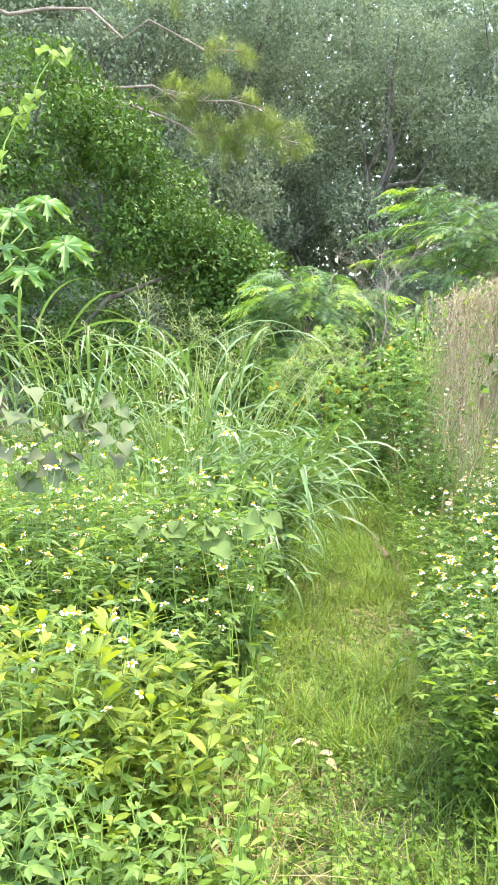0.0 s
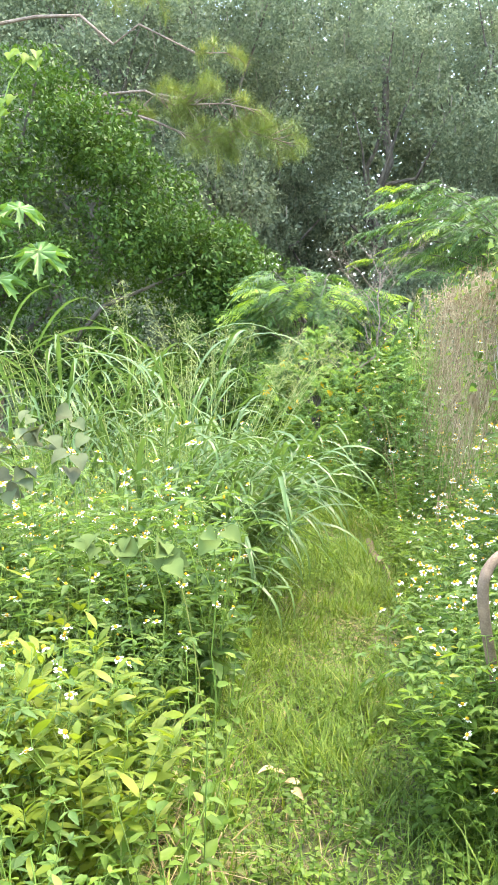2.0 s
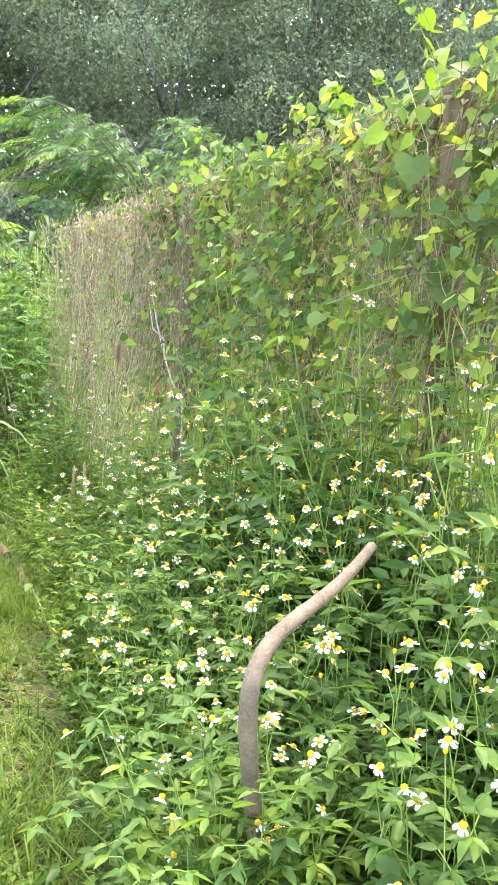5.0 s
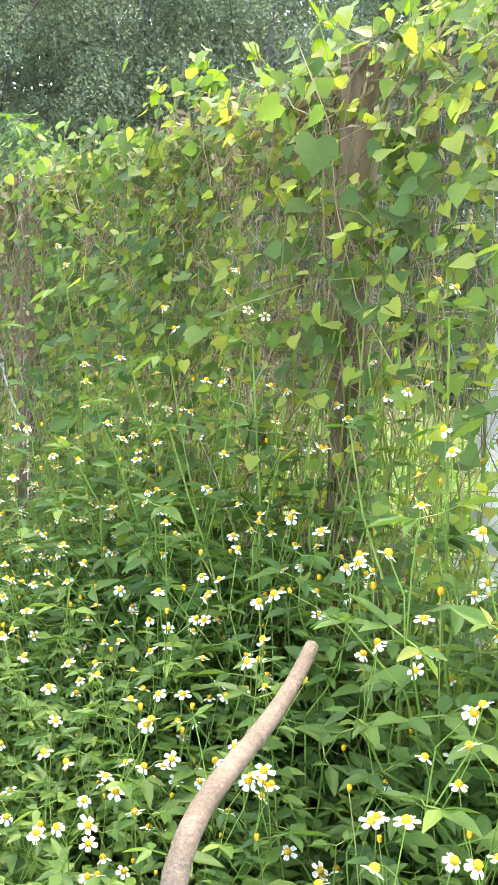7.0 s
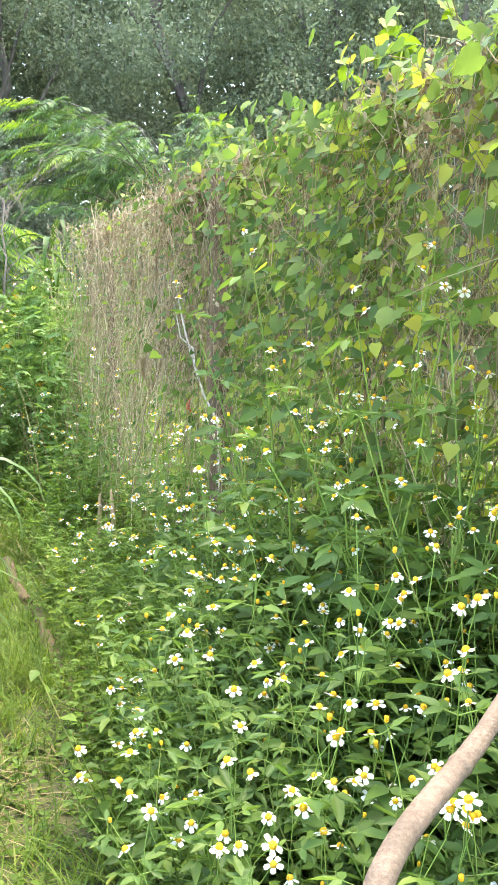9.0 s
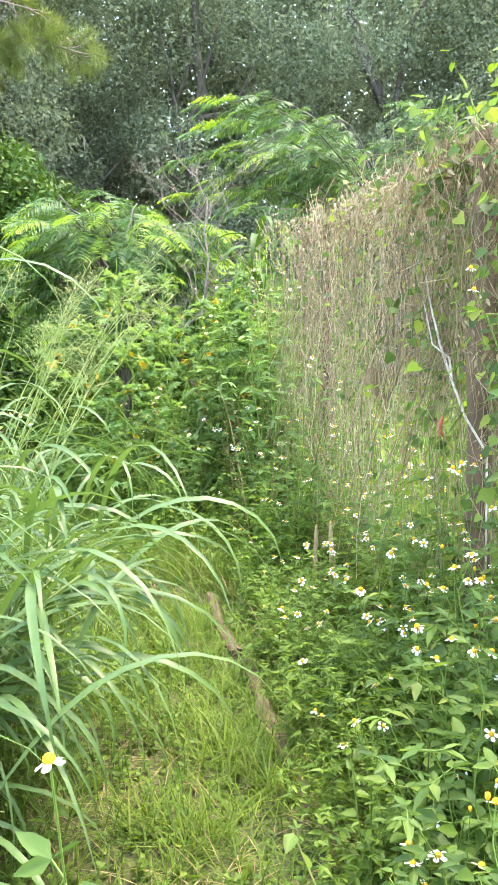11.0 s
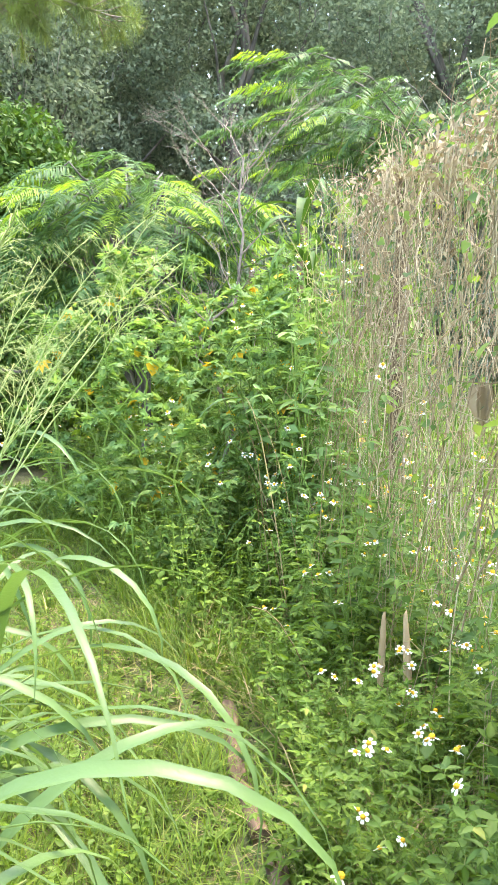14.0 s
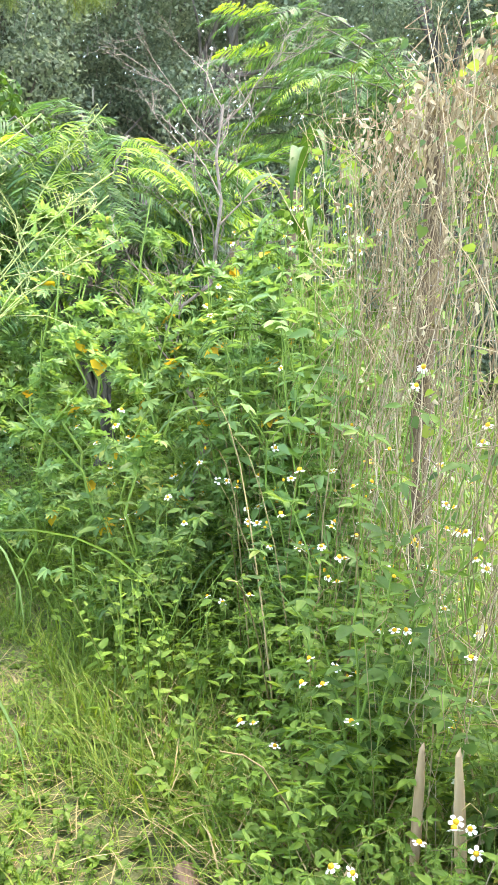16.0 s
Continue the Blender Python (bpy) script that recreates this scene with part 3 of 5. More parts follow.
def sow(rng, kinds, x, y, scale, z=None):
    used = sow.used
    ob = kinds[rng.integers(len(kinds))]
    m = pose(x, y, float(ground_height(x, y)) - 0.02, rng.uniform(-9, 9), rng.uniform(-9, 9), rng.uniform(0, 360))
    if ob.name not in used:
        used.add(ob.name)
        ob.scale = (scale, scale, scale)
        ob.matrix_basis = m @ Matrix.Diagonal((scale, scale, scale, 1))
        c = ob
    else:
        c = copy_thing(ob, m)
        c.scale = (scale, scale, scale)
    # the flowers keep their size however tall the plant has grown
    for child in c.children:
        if child.name.startswith("flower"):
            f = rng.uniform(0.75, 0.98) / scale
            child.scale = (f, f, f)
    return c


sow.used = set()


def spaced(rng, k, x0, x1, y0, y1, gap, keep):
    got = []
    for _ in range(k * 30):
        if len(got) >= k:
            break
        x, y = rng.uniform(x0, x1), rng.uniform(y0, y1)
        if keep(x, y) and all((x - a) ** 2 + (y - b) ** 2 > gap * gap for a, b in got):
            got.append((x, y))
    return got


def sow_weeds():
    rng = np.random.default_rng(11)
    # the bank between the path and the fence
    edge = lambda y: path_x(y) + 0.36 + 0.2 * min(2.0, max(0.0, y - 3.6))
    for x, y in spaced(rng, 108, 0.72, 2.0, 1.7, 5.6, 0.145, lambda x, y: x > edge(y) + 0.7 * max(0.0, 3.0 - y)):
        near = x - path_x(y) - 0.3
        sow(rng, PLANTS if rng.random() < (0.95 if near > 0.4 else 0.5) else LEAFY, x, y, (0.7 + 0.62 * min(1.1, max(0.0, near))) * rng.uniform(0.85, 1.1))
    for x, y in ((0.83, 2.92), (0.93, 2.95), (0.98, 3.1), (0.88, 3.15), (1.05, 2.95), (0.86, 3.05), (0.93, 3.03), (1.0, 3.02)):
        sow(rng, LOWISH, x, y, rng.uniform(0.75, 1.05))
    for x, y in ((0.86, 2.93), (0.9, 2.98), (0.87, 3.01), (0.93, 3.08)):
        sow(rng, LOWISH[:1] + LEAFY[:1], x, y, rng.uniform(0.85, 1.0))
    for x, y in ((1.0, 2.5), (1.1, 2.4), (0.92, 2.72), (1.2, 2.6), (0.8, 2.85), (0.78, 3.2), (1.05, 2.7)):
        sow(rng, LOWISH[1:], x, y, rng.uniform(0.4, 0.6))
    for x, y in ((1.75, 3.4), (1.88, 3.8), (1.8, 4.2), (1.7, 4.5), (1.9, 4.7), (1.85, 3.1), (1.78, 5.0), (1.65, 3.9)):
        sow(rng, TALL, x, y, rng.uniform(0.9, 1.1))

    for x, y in spaced(rng, 26, 0.95, 1.6, 3.9, 6.8, 0.16, lambda x, y: path_x(y) + 0.36 < x < edge(y)):
        sow(rng, LOWISH, x, y, rng.uniform(0.45, 0.75))
    for x, y in spaced(rng, 40, 1.25, 2.0, 5.4, 9.0, 0.19, lambda x, y: x > path_x(y) + 0.42 and not (1.35 < x < 1.8 and 6.7 < y < 7.75)):
        sow(rng, PLANTS if x > 1.6 and rng.random() < 0.6 else LOWISH, x, y, (0.55 + 0.4 * min(1, x - 1.0)) * rng.uniform(0.8, 1.2))
    for x, y in ((1.58, 7.45), (1.68, 7.4), (1.76, 7.42), (1.5, 7.55), (1.62, 7.3), (1.45, 7.2), (1.55, 7.05), (1.7, 7.1), (1.38, 7.4), (1.8, 7.25)):
        sow(rng, LOWISH, x, y, rng.uniform(0.4, 0.62))
    for x, y in spaced(rng, 14, 1.62, 1.95, 6.5, 9.2, 0.2, lambda x, y: True):
        sow(rng, LOWISH, x, y, rng.uniform(0.55, 0.85))
    for x, y in spaced(rng, 22, 1.5, 1.9, 7.85, 10.6, 0.16, lambda x, y: True):
        sow(rng, LOWISH + TALL[:1] if rng.random() < 0.2 else LOWISH, x, y, rng.uniform(0.75, 1.1))
    for x, y in spaced(rng, 16, 1.55, 1.97, 9.0, 11.0, 0.15, lambda x, y: True):
        sow(rng, LANKY, x, y, rng.uniform(0.9, 1.2))
    # the overgrown heap on the other side
    for x, y in spaced(rng, 105, -2.3, 0.2, 1.7, 5.2, 0.19, lambda x, y: x < path_x(y) - 0.42 - 0.05 * y - 0.16 * (y < 3.4) and x > -0.55 * y + 0.2):
        rise = min(1.0, max(0.0, (path_x(y) - 0.4 - x) / 1.3))
        sow(rng, PLANTS if rng.random() < 0.32 else (LEAFY if rng.random() < 0.5 else LOWISH), x, y, (0.68 + 0.42 * rise) * rng.uniform(0.85, 1.1))
    for x, y in ((-0.42, 2.3), (-0.25, 2.45), (-0.62, 2.6), (-0.35, 2.75), (-0.12, 2.85), (-0.7, 2.9), (-0.9, 3.2), (-0.5, 3.1), (-0.55, 2.4), (-0.8, 2.7), (-0.65, 3.4), (-0.15, 2.6), (-0.35, 2.55), (-0.5, 2.75), (-0.75, 3.15), (-0.28, 3.0), (-0.95, 3.5)):
        sow(rng, YOUNG, x, y, rng.uniform(0.8, 1.25))
    # the crest of the heap, before the tall grass
    for x, y in spaced(rng, 28, -1.3, 0.1, 3.8, 5.0, 0.2, lambda x, y: x < 0.1 - 0.25 * (y - 3.8)):
        sow(rng, PLANTS if rng.random() < 0.6 else LEAFY, x, y, rng.uniform(1.0, 1.25))
    # farther along
    for x, y in spaced(rng, 40, -1.2, 2.0, 9.0, 13.0, 0.25, lambda x, y: abs(x - path_x(y)) > 0.5):
        sow(rng, LOWISH if rng.random() < 0.6 else PLANTS, x, y, rng.uniform(0.7, 1.15))


sow_weeds()


# ---- tall grass ----
def blade_mesh(seed):
    rng = np.random.default_rng(seed)
    return Heap().blades([(0, 0, 0)], 0.0, rng.uniform(0.7, 1.25), rng.uniform(0.7, 1.15), rng.uniform(0.022, 0.036), rng.uniform(2.2, 3.1), segs=11, fold=0.3, twist=rng.uniform(-0.7, 0.7)).mesh("blade", GRASS_BLADE)


BLADES = [blade_mesh(100 + i) for i in range(14)]


def seed_head(seed):
    rng = np.random.default_rng(seed)
    h = Heap()
    u = np.linspace(0, 1, 6)
    axis = np.stack([0.10 * u ** 2, 0 * u, 0.42 * u], -1)
    h.tubes(axis, 0.0016, 3)
    for i in range(26):
        a = rng.uniform(0.15, 0.95)
        p = np.array((0.10 * a * a, 0, 0.42 * a))
        yaw = rng.uniform(0, 6.28)
        ln = 0.22 * (1.1 - a)
        d = np.array((math.cos(yaw) * 0.8, math.sin(yaw) * 0.8, 0.7))
        pts = np.stack([p, p + d * ln * 0.5, p + d * ln + np.array((0, 0, -0.04))])
        h.tubes(pts, 0.0007, 3)
        q = pts[1] + (pts[2] - pts[1]) * rng.uniform(0, 1, (6, 1)) + rng.normal(0, 0.004, (6, 3))
        h.leaves(DIAMOND, q, rng.normal(0, 1, (6, 3)), on_ball(rng, 6), 0.006, 0.003)
    return h.mesh("seed_head", CULM)


HEADS = [seed_head(200 + i) for i in range(3)]


def grass_clump(seed, x, y, culms, tall, lean=(0.0, 0.0), radius=0.22, every=3, leafy_to=0.97, count=5, toward=None):
    rng = np.random.default_rng(seed)
    root = thing("tall_grass_clump", "tall arching green grass clump with long drooping blades", "grass", group="tall grass clumps", at=pose(x, y, 0))
    for i in range(culms):
        yaw = i * 2.4 + rng.uniform(-0.5, 0.5)
        r0 = radius * math.sqrt(rng.random())
        out = rng.uniform(0.1, 0.55)
        length = tall * rng.uniform(0.65, 1.0)
        u = np.linspace(0, 1, 8)
        way = np.array((math.cos(yaw) * out + lean[0], math.sin(yaw) * out + lean[1]))
        pts = np.stack([math.cos(yaw) * r0 + way[0] * u ** 1.8, math.sin(yaw) * r0 + way[1] * u ** 1.8, length * u - 0.12 * u ** 3], -1)
        culm = part("culm", Heap().tubes(pts, np.linspace(0.0045, 0.002, 8), 4).mesh("culm", CULM), root)
        for b in range(count):
            a = 0.25 + (leafy_to - 0.25) * (b + rng.random()) / count
            p = [np.interp(a, u, pts[:, c]) for c in range(3)]
            turn = math.degrees(math.atan2(way[1], way[0])) + (0 if b % 2 else 180) * (0.4 if b % 2 == 0 else 1) + rng.uniform(-55, 55)
            if toward is not None and rng.random() < 0.75:
                turn = toward + rng.uniform(-60, 60)
            s = rng.uniform(0.65, 1.0)
            part("blade", BLADES[rng.integers(len(BLADES))], culm, m=pose(*p, rng.uniform(-15, 15), rng.uniform(-10, 25), turn) @ Matrix.Scale(s, 4))
        if (i + 1) % every == 0:
            part("seed_head", HEADS[rng.integers(3)], culm, "fine open seed head", pose(*pts[-1], rng.uniform(-15, 15), rng.uniform(5, 40), math.degrees(yaw)))
    return root


grass_clump(1, -0.2, 5.8, 48, 1.0, (0.14, -0.02), 0.28, 99, 0.97, 5, -30)
grass_clump(2, -0.46, 6.2, 26, 1.85, (0.0, -0.1), 0.28, 5)
grass_clump(3, -0.98, 6.3, 24, 1.85, (-0.1, -0.1), 0.3, 5)
grass_clump(4, -1.4, 6.7, 14, 1.7, (0.0, 0.0), 0.25, 5)
grass_clump(5, -0.05, 6.4, 18, 1.15, (0.06, 0.0), 0.22, 99, 0.97, 5, -20)
grass_clump(6, -0.22, 5.35, 14, 0.75, (0.02, 0.0), 0.15, 99, 0.97, 5, -40)
grass_clump(8, -0.1, 7.5, 26, 1.65, (0.1, 0.0), 0.3, 1, 0.6, 2)
grass_clump(9, -0.3, 8.2, 22, 1.75, (0.16, 0.0), 0.35, 1, 0.6, 2)


# ---- trees ----
def crown(rng, clumps, per, leaf, wide, mat, shape=DIAMOND, up=0.5, name="crown"):
    """Leaves in clumps (centre and radius each), thicker at each clump's skin."""
    h = Heap()
    for c, r in clumps:
        d = on_ball(rng, per)
        p = np.asarray(c) + d * (r * rng.uniform(0.45, 1.05, per) ** 0.7)[:, None] * np.array((1, 1, 0.75))
        n = d * 0.6 + UP * up + rng.normal(0, 0.5, (per, 3))
        ln = leaf * rng.uniform(0.7, 1.3, per)
        h.leaves(shape, p, rng.normal(0, 1, (per, 3)) + np.array((0, 0, -0.3)), n, ln, ln * wide)
    return h.mesh(name, mat)


def limb(h, a, b, r0, r1, rng, sag=0.0, k=6, sides=6):
    u = np.linspace(0, 1, k)[:, None]
    pts = np.asarray(a) * (1 - u) + np.asarray(b) * u
    pts[1:-1] += rng.normal(0, 0.03 * np.linalg.norm(np.asarray(b) - np.asarray(a)), (k - 2, 3))
    pts[:, 2] -= sag * np.sin(u[:, 0] * np.pi)
    h.tubes(pts, np.linspace(r0, r1, k), sides)
    return pts


def oak_tree(seed, tall, half, per=800, n=64, leaf=0.095):
    rng = np.random.default_rng(seed)
    clumps = []
    for i in range(n):
        z = rng.uniform(0.06, 0.78) if i % 6 else rng.uniform(0.75, 1.0)
        r = half * (0.55 + 0.45 * math.sin(math.pi * min(1, z + 0.18))) * math.sqrt(rng.uniform(0.1, 1))
        a = i * 2.4
        clumps.append(((r * math.cos(a), r * math.sin(a), z * tall), rng.uniform(0.65, 1.45)))
    trunk = Heap()
    spine = limb(trunk, (0, 0, -0.1), (rng.normal(0, 0.5), rng.normal(0, 0.5), tall * 0.8), 0.24, 0.06, rng, k=8, sides=8)
    root = thing("oak_tree", "tall evergreen oak with grey-green leaves and hanging moss", "tree", group="trees behind the clearing", data=trunk.mesh("trunk", BARK))
    for i in range(0, n, 5):
        h = Heap()
        c = np.array(clumps[i][0])
        j = min(6, max(1, int(c[2] / tall * 6)))
        limb(h, spine[j], c, 0.07, 0.015, rng, sag=0.2)
        part("limb", h.mesh("limb", BARK), root)
    part("crown", crown(rng, clumps, per, leaf, 0.6, OAK), root)
    k = 280
    pick = rng.integers(0, n, k)
    p = np.array([clumps[i][0] for i in pick]) + rng.normal(0, 0.5, (k, 3))
    h = Heap().blades(p, rng.uniform(0, 6.28, k), -1.35, rng.uniform(0.2, 0.6, k), rng.uniform(0.02, 0.05, k), 0.2, segs=4)
    tagged(part("moss", h.mesh("moss", MOSS), root, "grey hanging moss"), kind="stuff")
    return root


def woods():
    rng = np.random.default_rng(31)
    kinds = [oak_tree(300 + i, t, w) for i, (t, w) in enumerate(((13.5, 3.6), (15.0, 4.0), (12.5, 3.8)))]
    kinds += [oak_tree(310 + i, t, w, 420, 56, 0.17) for i, (t, w) in enumerate(((14.5, 4.0), (15.5, 4.2)))]
    places = [(r, a) for r, step, a0 in ((24.0, 9.0, -53), (29.5, 9.0, -48)) for a in np.arange(a0, 22, step)] + [(22.5, 12.5), (22.5, 6.0), (26.0, 15.0)]
    seen = []
    for i, (r, a) in enumerate(places):
        a, r = radians(-a + rng.uniform(-2, 2)), r + rng.uniform(-1.5, 1.5)
        ob = kinds[i % 3 if r < 27 else 3 + i % 2]
        m = pose(0.6 + r * math.sin(a), 2.5 + r * math.cos(a), 0, 0, 0, rng.uniform(0, 360))
        if ob not in seen:
            seen.append(ob)
            ob.matrix_basis = m
        else:
            copy_thing(ob, m)


woods()


def laurel_tree():
    """The dense dark green tree at the clearing's edge."""
    rng = np.random.default_rng(41)
    clumps = []
    for i in range(175):
        x = rng.uniform(-6.0, 0.35)
        top = np.interp(x, [-6, -4.5, -2.9, -1.9, -1.5, -0.95, -0.2, 0.3, 0.6], [5.4, 5.5, 5.0, 4.75, 4.2, 3.6, 3.05, 2.6, 2.0])
        z = top * (1 - rng.random() ** 1.5 * 0.95)
        clumps.append(((x + 3, rng.uniform(-0.9, 0.9) - 0.4 * (1 - z / 5), max(0.35, z - 0.3)), rng.uniform(0.34, 0.55)))
    trunk = Heap()
    limb(trunk, (0, 0.4, -0.1), (-0.2, 0.3, 4.2), 0.16, 0.05, rng, k=7, sides=8)
    root = thing("laurel_tree", "dense dark green broadleaf tree with glossy leaves", "tree", data=trunk.mesh("trunk", BARK), at=pose(-4.4, 15.5, 0) @ Matrix.Scale(1.36, 4))
    for i in range(0, 120, 12):
        h = Heap()
        limb(h, (0, 0.4, 0.8), clumps[i][0], 0.05, 0.012, rng)
        part("limb", h.mesh("limb", BARK), root)
    part("crown", crown(rng, clumps, 600, 0.07, 0.45, LAUREL, up=0.9), root)


laurel_tree()


def frond_mesh(seed, mat, length=1.0):
    """A feathery leaf along +X that arches down: narrow drooping pinnae in pairs, as on a comb."""
    rng = np.random.default_rng(seed)
    h = Heap()
    u = np.linspace(0, 1, 8)
    droop = rng.uniform(0.2, 0.45)
    pts = np.stack([length * u, 0.05 * np.sin(u * 3 + seed), 0.12 * np.sin(u * 2.5) - droop * u ** 2], -1)
    h.tubes(pts, np.linspace(0.006, 0.002, 8), 3)
    n = 20
    for s in (-1, 1):
        a = np.linspace(0.14, 1.0, n) + rng.normal(0, 0.008, n)
        p = np.stack([np.interp(a, u, pts[:, c]) for c in range(3)], -1)
        span = (0.27 * length * np.sin(np.pi * (0.2 + 0.62 * a)) + 0.03) * rng.uniform(0.85, 1.1, n)
        d = np.stack([np.full(n, 0.5), np.full(n, 0.85 * s), rng.uniform(-0.55, -0.1, n)], -1)
        h.leaves(LANCE, p, d, UP + rng.normal(0, 0.2, (n, 3)), span, 0.031 * length)
    return h.mesh("frond", mat)


FRONDS = [frond_mesh(400 + i, FERNY) for i in range(4)]
NEW_FRONDS = [frond_mesh(410 + i, FERNY_NEW) for i in range(2)]


def feathery_tree(seed, x, y, tall, label, plumes, frond=0.5, fresh=0.15, lowest=0.3):
    """A sapling of long arching plumes: each one leaves the stem, rises and bows, with fronds along both sides."""
    rng = np.random.default_rng(seed)
    trunk = Heap()
    spine = limb(trunk, (0, 0, -0.1), (0.1, 0, tall * 0.8), 0.05, 0.02, rng, k=7, sides=7)
    root = thing("feathery_tree", label, "tree", group="feathery-leaved saplings", data=trunk.mesh("trunk", BARK), at=pose(x, y, 0))
    for i, (yaw, reach) in enumerate(plumes):
        yaw += rng.uniform(-14, 14)
        z0 = tall * (lowest + (0.72 - lowest) * rng.random())
        z1 = z0 + (tall - z0) * rng.uniform(0.3, 1.0)
        c, s = math.cos(radians(yaw)), math.sin(radians(yaw))
        u = np.linspace(0, 1, 9)
        pts = np.stack([reach * c * u, reach * s * u, z0 + (z1 - z0) * np.sin(u * 2.0) / math.sin(2.0) * (1 - 0.12 * u ** 3)], -1)
        pts[1:] += rng.normal(0, 0.02, (8, 3))
        pts[0] = [np.interp(z0 / (tall * 0.8), np.linspace(0, 1, 7), spine[:, k]) for k in range(3)]
        br = part("branch", Heap().tubes(pts, np.linspace(0.016, 0.004, 9), 5).mesh("branch", BARK), root)
        m = int(6 + reach * 5.0)
        for j in range(m):
            a = 0.22 + 0.78 * (j + 0.5) / m
            p = [np.interp(a, u, pts[:, k]) for k in range(3)]
            side = 1 if j % 2 else -1
            top = a > 0.78 and rng.random() < fresh * 2
            size = frond * rng.uniform(0.75, 1.15) * (1.1 - 0.45 * abs(a - 0.55))
            part("frond", NEW_FRONDS[rng.integers(2)] if top else FRONDS[rng.integers(4)], br, "yellow-green young frond" if top else "",
                 pose(*p, rng.uniform(-25, 25), rng.uniform(-8, 22), yaw + side * rng.uniform(25, 75) * (1.05 - 0.75 * a)) @ Matrix.Scale(size, 4))
    return root


def round_about(seed, count, short, long):
    rng = np.random.default_rng(seed)
    return [(i * 137.5, rng.uniform(short, long)) for i in range(count)]


def swept(seed, count, short, long, way=180.0, spread=45.0):
    rng = np.random.default_rng(seed)
    return [(way + rng.uniform(-spread, spread), rng.uniform(short, long)) for i in range(count)]


feathery_tree(51, 0.86, 12.2, 2.72, "low feathery-leaved sapling with yellow-green new fronds", round_about(1, 54, 0.5, 1.0), 0.46, 0.25, 0.2)
feathery_tree(52, 4.7, 15.2, 4.22, "feathery-leaved sapling with arching plumes behind the fence", swept(2, 17, 1.2, 3.0) + round_about(3, 8, 0.9, 1.9), 0.5, 0.14, 0.5)
feathery_tree(53, 5.6, 14.9, 4.2, "feathery-leaved sapling with drooping green fronds", swept(4, 9, 1.0, 2.4), 0.5, 0.08, 0.5)



def pine_tree():
    rng = np.random.default_rng(61)
    trunk = Heap()
    limb(trunk, (0, 0, -0.1), (0.3, 0, 15), 0.26, 0.1, rng, k=10, sides=9)
    root = thing("pine_tree", "tall pine with long drooping needle tufts", "tree", data=trunk.mesh("trunk", BARK), at=pose(-6.7, 19.6, 0))
    # each bough: where it leaves the stem, its end, how many twigs, how much of it is bare
    for z0, end, count, bare in ((7.4, (7.45, -0.5, 5.9), 42, 0.68), (7.7, (6.9, -0.2, 6.6), 32, 0.66), (7.2, (5.6, -0.3, 6.75), 14, 0.68),
                                 (8.9, (6.3, -0.2, 7.75), 7, 0.85), (10.2, (5.0, 0.2, 9.2), 16, 0.6)):
        h = Heap()
        pts = limb(h, (0.15, 0, z0), end, 0.05, 0.012, rng, sag=0.15, k=9)
        twigs = []
        for j in range(count):
            u = rng.uniform(bare, 1.0)
            p = np.array([np.interp(u, np.linspace(0, 1, 9), pts[:, c]) for c in range(3)])
            q = p + np.array((rng.uniform(0.0, 0.5), rng.normal(0, 0.35), rng.uniform(-0.5, 0.4)))
            limb(h, p, q, 0.012, 0.005, rng, k=4, sides=4)
            twigs.append((p, q))
        for j in range(8):
            u = rng.uniform(0.35, 0.95)
            p = np.array([np.interp(u, np.linspace(0, 1, 9), pts[:, c]) for c in range(3)])
            limb(h, p, p + np.array((rng.normal(0.1, 0.2), rng.normal(0, 0.2), rng.uniform(-0.55, -0.1))), 0.01, 0.003, rng, k=5, sides=4)
        br = part("branch", h.mesh("branch", GREY_TWIG), root)
        nd = Heap()
        for p, q in twigs:
            k = 200
            c = p + (q - p) * rng.uniform(0.55, 1.05, (k, 1))
            d = unit(unit(q - p) * 0.6 + on_ball(rng, k))
            yaw, rise = np.arctan2(d[:, 1], d[:, 0]), np.arcsin(np.clip(d[:, 2], -1, 1))
            nd.blades(c, yaw, rise, rng.uniform(0.2, 0.34, k), 0.005, rng.uniform(0.2, 0.8, k), segs=2)
        part("needles", nd.mesh("needles", NEEDLE), br)
    return root


pine_tree()


# ---- fence and its vines ----
FENCE_X, FENCE_TOP = 2.1, 2.16
POSTS_Y = (1.5, 4.0, 6.36, 8.9, 11.4, 13.9)


